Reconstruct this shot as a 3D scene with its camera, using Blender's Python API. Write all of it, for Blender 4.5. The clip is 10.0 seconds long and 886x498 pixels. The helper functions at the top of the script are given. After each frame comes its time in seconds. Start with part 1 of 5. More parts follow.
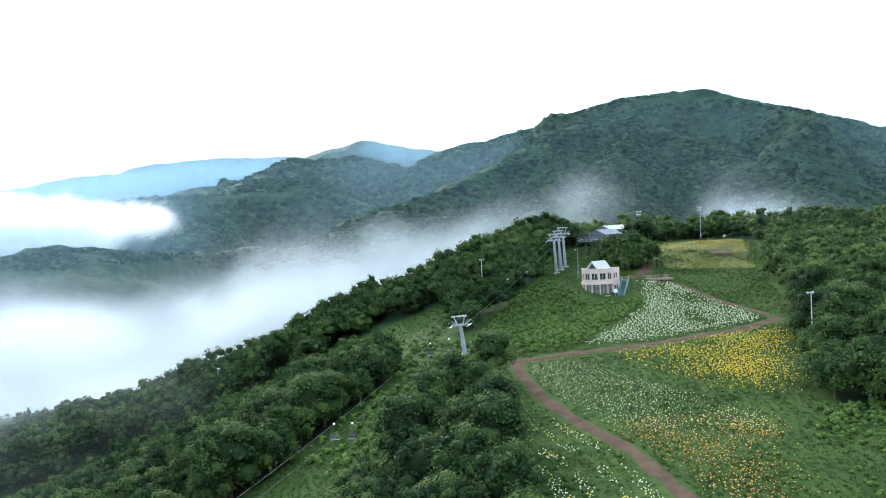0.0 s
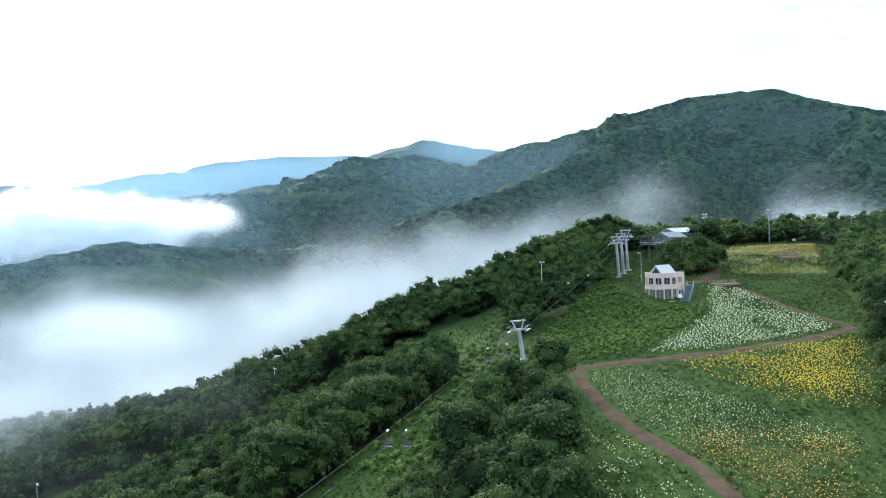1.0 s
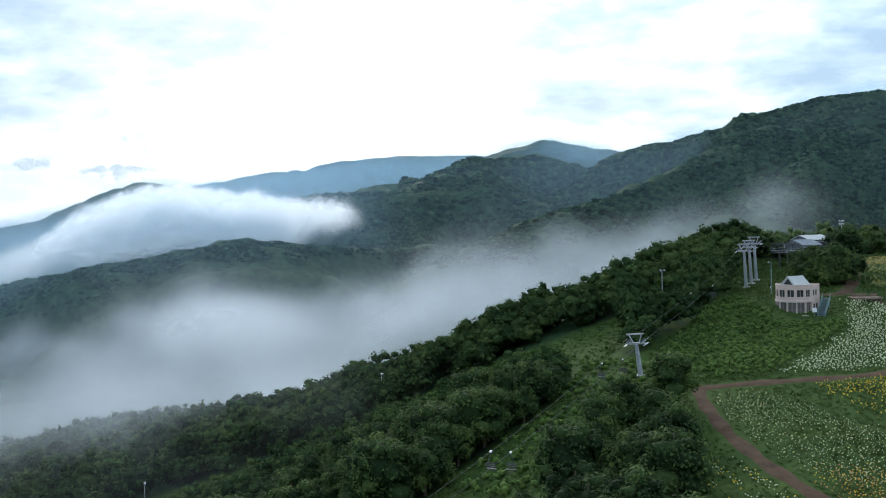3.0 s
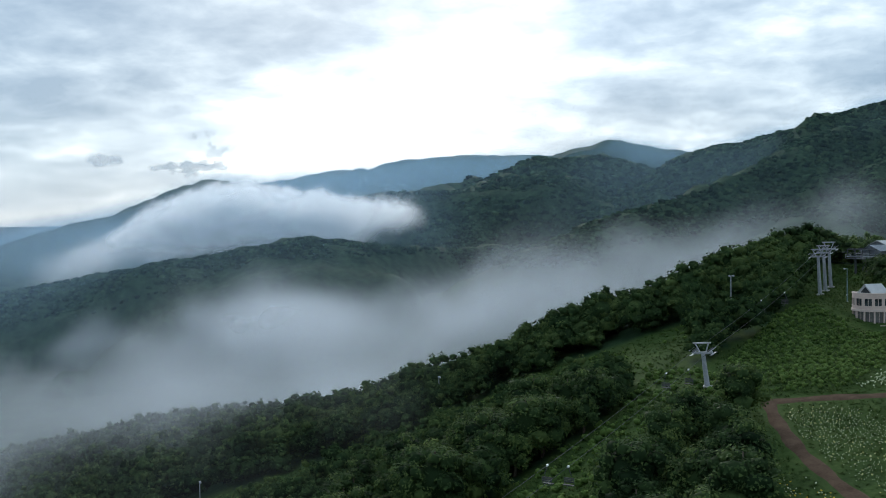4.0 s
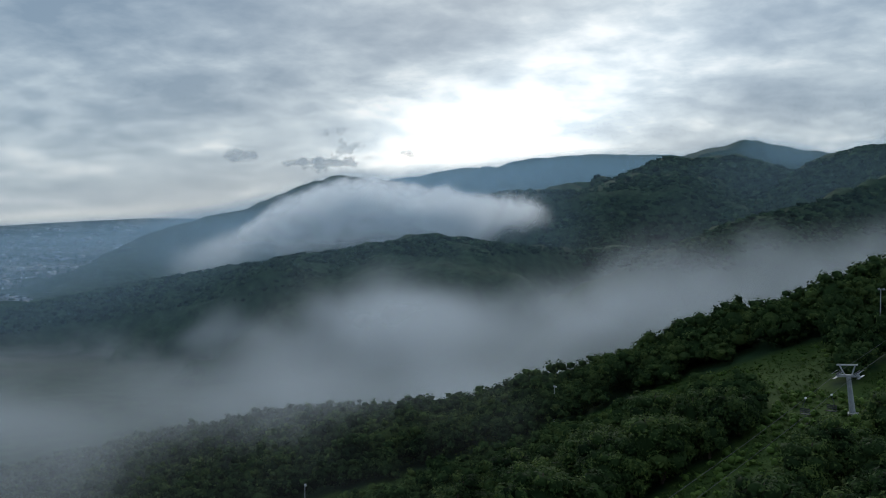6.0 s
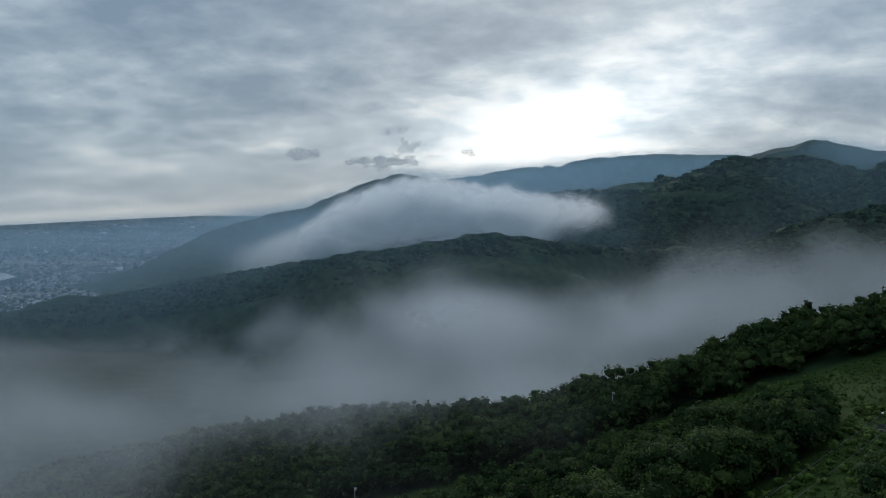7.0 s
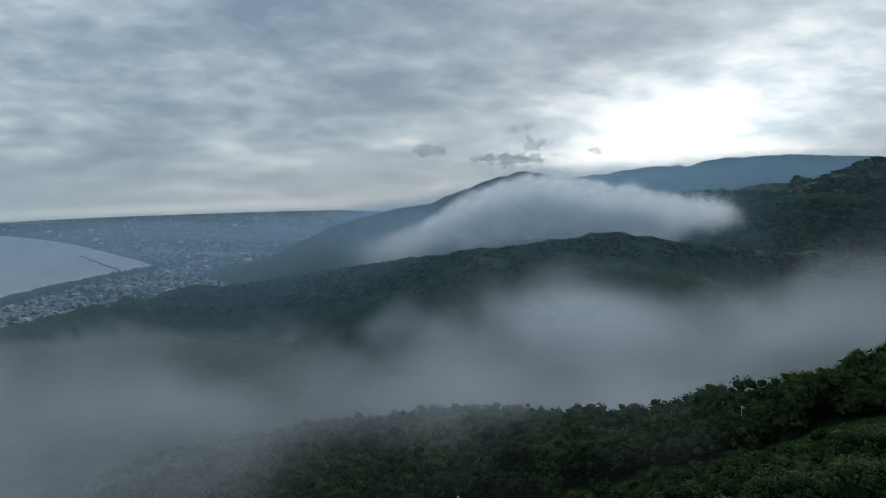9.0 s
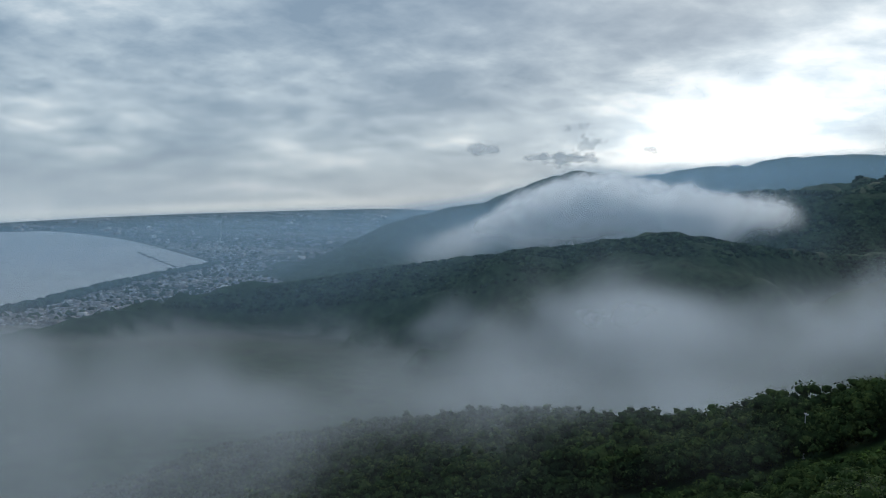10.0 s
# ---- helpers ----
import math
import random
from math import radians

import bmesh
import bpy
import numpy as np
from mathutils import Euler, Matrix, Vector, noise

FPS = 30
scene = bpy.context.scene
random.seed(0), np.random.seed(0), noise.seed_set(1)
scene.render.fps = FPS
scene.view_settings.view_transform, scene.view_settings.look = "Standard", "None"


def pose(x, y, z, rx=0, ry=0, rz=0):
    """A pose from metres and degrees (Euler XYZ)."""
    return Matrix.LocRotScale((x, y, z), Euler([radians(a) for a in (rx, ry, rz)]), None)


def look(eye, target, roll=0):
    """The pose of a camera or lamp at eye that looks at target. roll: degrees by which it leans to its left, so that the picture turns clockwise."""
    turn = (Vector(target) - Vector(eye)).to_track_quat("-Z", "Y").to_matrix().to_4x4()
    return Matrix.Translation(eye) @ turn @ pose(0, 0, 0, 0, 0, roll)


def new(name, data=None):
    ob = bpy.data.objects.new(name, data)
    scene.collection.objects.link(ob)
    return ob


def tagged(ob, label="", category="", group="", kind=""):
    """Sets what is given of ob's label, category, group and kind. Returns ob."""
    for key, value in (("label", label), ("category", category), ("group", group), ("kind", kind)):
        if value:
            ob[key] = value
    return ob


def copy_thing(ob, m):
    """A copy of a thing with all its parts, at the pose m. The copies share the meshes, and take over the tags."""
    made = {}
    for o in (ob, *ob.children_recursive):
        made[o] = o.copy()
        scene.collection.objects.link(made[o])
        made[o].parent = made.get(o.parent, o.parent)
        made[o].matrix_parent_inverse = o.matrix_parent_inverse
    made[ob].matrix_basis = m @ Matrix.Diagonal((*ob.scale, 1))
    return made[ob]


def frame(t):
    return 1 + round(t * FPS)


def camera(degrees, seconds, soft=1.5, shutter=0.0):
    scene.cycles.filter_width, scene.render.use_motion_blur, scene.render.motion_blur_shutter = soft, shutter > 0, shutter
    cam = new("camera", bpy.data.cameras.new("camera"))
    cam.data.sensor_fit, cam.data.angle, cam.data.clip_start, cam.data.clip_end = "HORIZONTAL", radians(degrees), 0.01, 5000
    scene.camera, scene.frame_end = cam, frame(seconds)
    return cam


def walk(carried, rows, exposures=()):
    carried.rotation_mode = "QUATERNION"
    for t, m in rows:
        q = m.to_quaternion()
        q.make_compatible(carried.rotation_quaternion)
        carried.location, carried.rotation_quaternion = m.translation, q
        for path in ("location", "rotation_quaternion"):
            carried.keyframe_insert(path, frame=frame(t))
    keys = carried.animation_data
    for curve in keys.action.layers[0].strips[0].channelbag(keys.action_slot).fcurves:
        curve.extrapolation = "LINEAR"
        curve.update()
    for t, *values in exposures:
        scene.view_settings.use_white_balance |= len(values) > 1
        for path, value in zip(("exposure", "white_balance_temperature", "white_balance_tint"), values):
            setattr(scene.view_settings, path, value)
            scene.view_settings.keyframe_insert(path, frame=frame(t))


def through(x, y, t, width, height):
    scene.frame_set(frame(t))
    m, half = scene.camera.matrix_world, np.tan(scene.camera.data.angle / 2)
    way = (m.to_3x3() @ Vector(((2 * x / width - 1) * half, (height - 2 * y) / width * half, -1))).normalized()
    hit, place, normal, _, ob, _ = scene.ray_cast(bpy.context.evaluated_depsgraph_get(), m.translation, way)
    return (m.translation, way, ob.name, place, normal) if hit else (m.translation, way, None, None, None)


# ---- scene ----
cam = camera(48.26, 10.0, 1.0)
PATH = [
    (0, pose(0.00, 0.00, 200.00, 88.006, 2.712, -2.025)),
    (0.5, pose(0.24, 2.44, 200.13, 88.072, 2.487, -0.367)),
    (1, pose(0.49, 4.94, 200.30, 88.146, 2.210, 1.494)),
    (1.5, pose(0.73, 7.51, 200.50, 88.219, 2.047, 3.434)),
    (2, pose(0.95, 10.15, 200.71, 88.266, 1.887, 5.135)),
    (2.5, pose(1.15, 12.87, 200.93, 88.314, 1.704, 6.685)),
    (4, pose(1.44, 21.47, 201.58, 88.374, 0.892, 12.062)),
    (4.5, pose(1.40, 24.50, 201.76, 88.371, 0.561, 14.016)),
    (5, pose(1.27, 27.62, 201.91, 88.378, 0.332, 15.857)),
    (5.5, pose(1.05, 30.82, 202.01, 88.341, 0.040, 17.649)),
    (7, pose(-0.34, 40.99, 201.99, 88.245, -0.645, 22.910)),
    (7.5, pose(-1.07, 44.57, 201.85, 88.162, -0.943, 24.827)),
    (8, pose(-1.97, 48.26, 201.61, 88.100, -1.334, 26.868)),
    (8.5, pose(-3.03, 52.04, 201.29, 88.021, -1.503, 28.634)),
    (9, pose(-4.27, 55.94, 200.86, 87.970, -1.720, 30.112)),
    (9.5, pose(-5.70, 59.94, 200.32, 87.885, -2.028, 31.657)),
    (10, pose(-7.34, 64.06, 199.67, 87.831, -2.044, 33.222)),
]
walk(cam, PATH, ((0, 2.03), (1.0, 1.85), (2.5, 1.2), (4.0, 0.45), (5.5, -0.06), (7.5, -0.4), (8.7, -0.4), (10.0, -0.16)))
scene.cycles.transparent_max_bounces = 64


# ---- sky, sun ----
def node(nt, kind, **sockets):
    n = nt.nodes.new(kind)
    for key, value in sockets.items():
        n.inputs[int(key[1:]) if key[0] == "i" and key[1:].isdigit() else key.replace("_", " ")].default_value = value
    return n


def math_node(nt, op, a, b=None, c=None, clamp=False):
    n = nt.nodes.new("ShaderNodeMath")
    n.operation, n.use_clamp = op, clamp
    for k, v in enumerate((a, b, c)):
        if v is None:
            continue
        if isinstance(v, (int, float)):
            n.inputs[k].default_value = v
        else:
            nt.links.new(v, n.inputs[k])
    return n.outputs[0]


def mix_colour(nt, fac, a, b, blend="MIX"):
    n = nt.nodes.new("ShaderNodeMix")
    n.data_type, n.blend_type = "RGBA", blend
    for sock, v in ((n.inputs[0], fac), (n.inputs[6], a), (n.inputs[7], b)):
        if isinstance(v, (int, float)):
            sock.default_value = v
        elif isinstance(v, (tuple, list)):
            sock.default_value = (*v, 1.0) if len(v) == 3 else v
        else:
            nt.links.new(v, sock)
    return n.outputs[2]


def ramp(nt, fac, *stops):
    n = nt.nodes.new("ShaderNodeValToRGB")
    while len(n.color_ramp.elements) < len(stops):
        n.color_ramp.elements.new(0.5)
    for e, (pos, colour) in zip(n.color_ramp.elements, stops):
        e.position, e.color = pos, (*colour, 1.0) if len(colour) == 3 else colour
    nt.links.new(fac, n.inputs[0])
    return n.outputs[0]


def noise_node(nt, vector, scale, detail=4.0, rough=0.55, distortion=0.0, dims="3D"):
    n = nt.nodes.new("ShaderNodeTexNoise")
    n.noise_dimensions = dims
    n.inputs["Scale"].default_value, n.inputs["Detail"].default_value = scale, detail
    n.inputs["Roughness"].default_value, n.inputs["Distortion"].default_value = rough, distortion
    if vector is not None:
        nt.links.new(vector, n.inputs["Vector"])
    return n.outputs["Fac"]


def gauss(nt, az, el, a0, e0, wa, we, tilt=0.0):
    """A soft patch of sky round a bearing and elevation in degrees."""
    da = math_node(nt, "SUBTRACT", az, radians(a0))
    de = math_node(nt, "SUBTRACT", math_node(nt, "SUBTRACT", el, radians(e0)), math_node(nt, "MULTIPLY", da, tilt))
    u = math_node(nt, "POWER", math_node(nt, "ABSOLUTE", math_node(nt, "DIVIDE", da, radians(wa))), 2.0)
    v = math_node(nt, "POWER", math_node(nt, "ABSOLUTE", math_node(nt, "DIVIDE", de, radians(we))), 2.0)
    return math_node(nt, "EXPONENT", math_node(nt, "MULTIPLY", math_node(nt, "ADD", u, v), -1.0))


SUN_BEARING, SUN_HEIGHT = -15.0, 24.0


def build_world():
    world = bpy.data.worlds.new("overcast_morning")
    scene.world = world
    world.use_nodes = True
    nt = world.node_tree
    nt.nodes.clear()
    coord = nt.nodes.new("ShaderNodeTexCoord")
    sep = nt.nodes.new("ShaderNodeSeparateXYZ")
    nt.links.new(coord.outputs["Generated"], sep.inputs[0])
    az = math_node(nt, "ARCTAN2", sep.outputs[0], sep.outputs[1])
    el = math_node(nt, "ARCSINE", math_node(nt, "MAXIMUM", sep.outputs[2], -0.999))
    comb = nt.nodes.new("ShaderNodeCombineXYZ")
    deck = math_node(nt, "ADD", math_node(nt, "MAXIMUM", sep.outputs[2], 0.0), 0.25)
    nt.links.new(math_node(nt, "DIVIDE", sep.outputs[0], deck), comb.inputs[0])
    nt.links.new(math_node(nt, "DIVIDE", sep.outputs[1], deck), comb.inputs[1])
    big = noise_node(nt, comb.outputs[0], 2.5, 5.0, 0.5, 0.15)
    small = noise_node(nt, comb.outputs[0], 7.5, 6.0, 0.55, 0.2)
    mixd = math_node(nt, "ADD", math_node(nt, "MULTIPLY", big, 0.62), math_node(nt, "MULTIPLY", small, 0.38))
    # the thin cloud round the hidden sun, and the heavier banks beside it
    glow = math_node(nt, "ADD", gauss(nt, az, el, -17, 4.6, 7.5, 2.6, 0.12), math_node(nt, "MULTIPLY", gauss(nt, az, el, -11, 8.2, 11, 4.0, 0.25), 0.55))
    bank = math_node(nt, "ADD", gauss(nt, az, el, -2.2, 6.6, 5.5, 1.1, -0.03), math_node(nt, "ADD", math_node(nt, "MULTIPLY", gauss(nt, az, el, -34, 11, 13, 5), 0.5), math_node(nt, "MULTIPLY", gauss(nt, az, el, 22, 11.5, 7, 3.2, 0.2), 0.9)))
    shade = math_node(nt, "SUBTRACT", math_node(nt, "ADD", mixd, math_node(nt, "MULTIPLY", glow, 0.18)), math_node(nt, "MULTIPLY", bank, 0.2))
    cloud = ramp(nt, shade, (0.34, (0.20, 0.30, 0.415)), (0.45, (0.31, 0.415, 0.525)), (0.55, (0.46, 0.57, 0.665)), (0.68, (0.78, 0.85, 0.9)), (0.8, (1.0, 1.0, 1.0)))
    lit = nt.nodes.new("ShaderNodeVectorMath")
    lit.operation = "MULTIPLY_ADD"
    nt.links.new(cloud, lit.inputs[0])
    one = nt.nodes.new("ShaderNodeCombineXYZ")
    gain = math_node(nt, "ADD", 1.0, math_node(nt, "MULTIPLY", glow, 0.55))
    for k in range(3):
        nt.links.new(gain, one.inputs[k])
    nt.links.new(one.outputs[0], lit.inputs[1])
    lit.inputs[2].default_value = (0, 0, 0)
    low = math_node(nt, "SUBTRACT", 1.0, math_node(nt, "MULTIPLY", math_node(nt, "ABSOLUTE", el), 16.0), clamp=True)
    hazy = mix_colour(nt, math_node(nt, "MULTIPLY", low, 0.75), lit.outputs[0], (0.39, 0.495, 0.58))
    # the clear strip between the cloud deck and the plain
    strip = gauss(nt, az, el, -46, -0.2, 13, 0.3, 0.075)
    hazy = mix_colour(nt, math_node(nt, "MULTIPLY", strip, 0.6), hazy, (0.72, 0.79, 0.80))
    sky = nt.nodes.new("ShaderNodeTexSky")
    sky.sky_type, sky.sun_disc = "NISHITA", False
    sky.sun_elevation, sky.sun_rotation = radians(SUN_HEIGHT), radians(SUN_BEARING)
    blue = nt.nodes.new("ShaderNodeVectorMath")
    blue.operation = "SCALE"
    blue.inputs[3].default_value = 0.08
    nt.links.new(sky.outputs[0], blue.inputs[0])
    both = mix_colour(nt, 0.9, blue.outputs[0], hazy)
    back = nt.nodes.new("ShaderNodeBackground")
    nt.links.new(both, back.inputs[0])
    back.inputs[1].default_value = 1.1
    out = nt.nodes.new("ShaderNodeOutputWorld")
    nt.links.new(back.outputs[0], out.inputs[0])


build_world()
sun_data = bpy.data.lights.new("sun", "SUN")
sun_data.energy, sun_data.angle, sun_data.color = 1.5, radians(25), (1.0, 0.97, 0.93)
sun = new("sun", sun_data)
a, e = radians(SUN_BEARING), radians(SUN_HEIGHT)
sun.matrix_world = look((0, 0, 900), (-math.sin(a) * 100 * math.cos(e), -math.cos(a) * 100 * math.cos(e), 900 - 100 * math.sin(e)))


# ---- materials ----
def material(name):
    m = bpy.data.materials.new(name)
    m.use_nodes = True
    nt = m.node_tree
    bsdf = nt.nodes["Principled BSDF"]
    bsdf.inputs["Specular IOR Level"].default_value = 0.3
    return m, nt, bsdf


def position(nt):
    return nt.nodes.new("ShaderNodeNewGeometry").outputs["Position"]


def bump(nt, bsdf, height_out, strength=0.4, distance=0.1):
    b = nt.nodes.new("ShaderNodeBump")
    b.inputs["Strength"].default_value, b.inputs["Distance"].default_value = strength, distance
    nt.links.new(height_out, b.inputs["Height"])
    nt.links.new(b.outputs[0], bsdf.inputs["Normal"])


def surface(name, dark, light, scale=1.0, rough=0.75, metal=0.0, relief=0.2, fine=12.0, depth=0.02):
    """Plain stuff with wear at two scales: big soft stains and a fine grain."""
    m, nt, bsdf = material(name)
    p = position(nt)
    n1 = noise_node(nt, p, scale, 4.0, 0.6, 0.3)
    n2 = noise_node(nt, p, scale * fine, 3.0, 0.6)
    f = math_node(nt, "ADD", math_node(nt, "MULTIPLY", n1, 0.65), math_node(nt, "MULTIPLY", n2, 0.35))
    col = ramp(nt, f, (0.3, dark), (0.7, light))
    nt.links.new(col, bsdf.inputs["Base Color"])
    bsdf.inputs["Roughness"].default_value, bsdf.inputs["Metallic"].default_value = rough, metal
    bump(nt, bsdf, f, relief, depth)
    return m


def leaf_material(name, dark, mid, light, through=0.25, fine=0.0):
    m, nt, bsdf = material(name)
    geo = nt.nodes.new("ShaderNodeNewGeometry")
    tint = nt.nodes.new("ShaderNodeAttribute")
    tint.attribute_name = "tint"
    info = nt.nodes.new("ShaderNodeObjectInfo")
    wide = noise_node(nt, geo.outputs["Position"], 0.035, 3.0, 0.5)
    f = math_node(nt, "MULTIPLY", geo.outputs["Random Per Island"], 0.34)
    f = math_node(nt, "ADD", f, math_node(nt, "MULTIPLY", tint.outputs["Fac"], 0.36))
    f = math_node(nt, "ADD", f, math_node(nt, "MULTIPLY", info.outputs["Random"], 0.12))
    f = math_node(nt, "ADD", f, math_node(nt, "MULTIPLY", math_node(nt, "SUBTRACT", wide, 0.5), 0.6))
    if fine:
        grain = noise_node(nt, geo.outputs["Position"], fine, 3.0, 0.6)
        f = math_node(nt, "ADD", f, math_node(nt, "MULTIPLY", math_node(nt, "SUBTRACT", grain, 0.5), 0.6))
        bump(nt, bsdf, grain, 0.35, 1.2)
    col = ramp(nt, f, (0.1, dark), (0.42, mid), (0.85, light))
    nt.links.new(col, bsdf.inputs["Base Color"])
    bsdf.inputs["Roughness"].default_value = 0.75
    bsdf.inputs["Specular IOR Level"].default_value = 0.04 if not fine else 0.0
    if through:
        tr = nt.nodes.new("ShaderNodeBsdfTranslucent")
        nt.links.new(col, tr.inputs[0])
        mx = nt.nodes.new("ShaderNodeMixShader")
        mx.inputs[0].default_value = through
        nt.links.new(bsdf.outputs[0], mx.inputs[1])
        nt.links.new(tr.outputs[0], mx.inputs[2])
        nt.links.new(mx.outputs[0], nt.nodes["Material Output"].inputs[0])
    return m


def mist_material(name, colour, fine, uneven, forward=0.55):
    """Droplets in air, tinted by colour: light scattered forwards and back, thinner where the density is low."""
    m = bpy.data.materials.new(name)
    m.use_nodes = True
    nt = m.node_tree
    nt.nodes.clear()
    dens = nt.nodes.new("ShaderNodeAttribute")
    dens.attribute_name = "mist_amount"
    geo = nt.nodes.new("ShaderNodeNewGeometry")
    n = noise_node(nt, geo.outputs["Position"], fine, 4.0, 0.5, 0.5)
    f = math_node(nt, "MULTIPLY", dens.outputs["Fac"], math_node(nt, "MULTIPLY_ADD", n, 3.8 * uneven, 1.0 - 1.9 * uneven), clamp=True)
    d = nt.nodes.new("ShaderNodeBsdfDiffuse")
    t = nt.nodes.new("ShaderNodeBsdfTranslucent")
    d.inputs[0].default_value = t.inputs[0].default_value = (*colour, 1)
    half = nt.nodes.new("ShaderNodeMixShader")
    half.inputs[0].default_value = forward
    nt.links.new(d.outputs[0], half.inputs[1])
    nt.links.new(t.outputs[0], half.inputs[2])
    clear = nt.nodes.new("ShaderNodeBsdfTransparent")
    mx = nt.nodes.new("ShaderNodeMixShader")
    nt.links.new(f, mx.inputs[0])
    nt.links.new(clear.outputs[0], mx.inputs[1])
    nt.links.new(half.outputs[0], mx.inputs[2])
    out = nt.nodes.new("ShaderNodeOutputMaterial")
    nt.links.new(mx.outputs[0], out.inputs[0])
    return m


def ground_material():
    """Meadow and forest floor close by, wooded slopes further off, fields and roads on the plain."""
    m, nt, bsdf = material("ground_cover")
    p = position(nt)
    cover = nt.nodes.new("ShaderNodeAttribute")
    cover.attribute_name = "cover"
    plain = nt.nodes.new("ShaderNodeAttribute")
    plain.attribute_name = "plain"
    n1 = noise_node(nt, p, 0.09, 5.0, 0.6, 0.4)
    n2 = noise_node(nt, p, 1.3, 4.0, 0.65)
    f = math_node(nt, "ADD", math_node(nt, "MULTIPLY", n1, 0.55), math_node(nt, "MULTIPLY", n2, 0.45))
    meadow = ramp(nt, f, (0.32, (0.023, 0.044, 0.014)), (0.5, (0.042, 0.073, 0.021)), (0.68, (0.072, 0.098, 0.03)))
    woods = ramp(nt, noise_node(nt, p, 0.06, 6.0, 0.7), (0.35, (0.012, 0.028, 0.017)), (0.65, (0.034, 0.066, 0.034)))
    col = mix_colour(nt, cover.outputs["Fac"], woods, meadow)
    tone = nt.nodes.new("ShaderNodeAttribute")
    tone.attribute_name = "tone"
    n3 = math_node(nt, "ADD", math_node(nt, "MULTIPLY", noise_node(nt, p, 0.02, 6.0, 0.7), 0.3), math_node(nt, "MULTIPLY", tone.outputs["Fac"], 0.7))
    fields = ramp(nt, n3, (0.34, (0.02, 0.036, 0.034)), (0.46, (0.045, 0.062, 0.055)), (0.55, (0.11, 0.12, 0.115)), (0.62, (0.05, 0.07, 0.06)), (0.72, (0.2, 0.2, 0.19)))
    col = mix_colour(nt, plain.outputs["Fac"], col, fields)
    nt.links.new(col, bsdf.inputs["Base Color"])
    bsdf.inputs["Roughness"].default_value = 0.9
    bsdf.inputs["Specular IOR Level"].default_value = 0.02
    bump(nt, bsdf, f, 0.6, 0.4)
    return m


M_GROUND = ground_material()
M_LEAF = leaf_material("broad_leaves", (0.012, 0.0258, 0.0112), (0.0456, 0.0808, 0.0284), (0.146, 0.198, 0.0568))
# same foliage as broad_leaves, the dimness of the spur put into its colour
M_WOODS = leaf_material("woodland_leaves", (0.00946, 0.0198, 0.00946), (0.0335, 0.0602, 0.0232), (0.103, 0.142, 0.0447), 0.12, 1.1)
M_CANOPY = leaf_material("far_canopy", (0.0083, 0.0199, 0.0143), (0.0253, 0.0505, 0.0307), (0.0575, 0.0955, 0.0475), 0.0, 0.3)
M_GRASS = leaf_material("meadow_grass", (0.0258, 0.0482, 0.0138), (0.0516, 0.0877, 0.0232), (0.101, 0.129, 0.0387))
M_SHRUB = leaf_material("shrub_leaves", (0.0386, 0.0754, 0.0202), (0.0994, 0.164, 0.0405), (0.189, 0.258, 0.0736))
M_BARK = surface("bark", (0.05, 0.04, 0.03), (0.16, 0.13, 0.10), 2.0, 0.9, 0, 0.6)
M_DIRT = surface("trodden_earth", (0.05, 0.032, 0.022), (0.115, 0.078, 0.055), 0.35, 0.95, 0, 0.5, 9.0, 0.08)
M_DIRT.node_tree.nodes["Principled BSDF"].inputs["Specular IOR Level"].default_value = 0.02
M_MIST = mist_material("mist", (0.60, 0.67, 0.745), 0.011, 0.75)
M_CLOUD = mist_material("cloud", (0.86, 0.90, 0.94), 0.012, 0.5, 0.75)
# cloud darkened to grey: the backlit side is put into the colour
M_SCRAP = mist_material("grey_cloud", (0.42, 0.50, 0.57), 0.02, 0.3, 0.3)
# blue cast of distant air, put into the colour of both haze materials
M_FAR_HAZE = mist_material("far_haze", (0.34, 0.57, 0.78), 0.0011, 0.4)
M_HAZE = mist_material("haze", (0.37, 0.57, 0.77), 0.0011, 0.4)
# ---- the lie of the land: heights are metres above a datum 200 m under the first camera ----
EYE_Z = 200.0


def hash2(ix, iy, seed):
    n = (ix * 374761393 + iy * 668265263 + seed * 974634777) & 0x7FFFFFFF
    n = ((n ^ (n >> 13)) * 1274126177) & 0x7FFFFFFF
    return ((n ^ (n >> 16)) & 0xFFFF) / 32767.5 - 1.0


def value_noise(x, y, seed=0):
    ix, iy = np.floor(x).astype(np.int64), np.floor(y).astype(np.int64)
    fx, fy = x - ix, y - iy
    fx, fy = fx * fx * (3 - 2 * fx), fy * fy * (3 - 2 * fy)
    a = hash2(ix, iy, seed) * (1 - fx) + hash2(ix + 1, iy, seed) * fx
    b = hash2(ix, iy + 1, seed) * (1 - fx) + hash2(ix + 1, iy + 1, seed) * fx
    return a * (1 - fy) + b * fy


def fbm(x, y, size, octaves=4, seed=0):
    total, gain = np.zeros_like(x, dtype=float), 1.0
    for k in range(octaves):
        total = total + gain * value_noise(x / size + 17.3 * k, y / size - 9.1 * k, seed + k)
        gain, size = gain * 0.5, size * 0.5
    return total


def soft(v, width):
    """A rounded ramp: 0 below, v above."""
    return width * np.logaddexp(0.0, v / width)


def step(a, b, v):
    s = np.clip((v - a) / (b - a), 0.0, 1.0)
    return s * s * (3 - 2 * s)


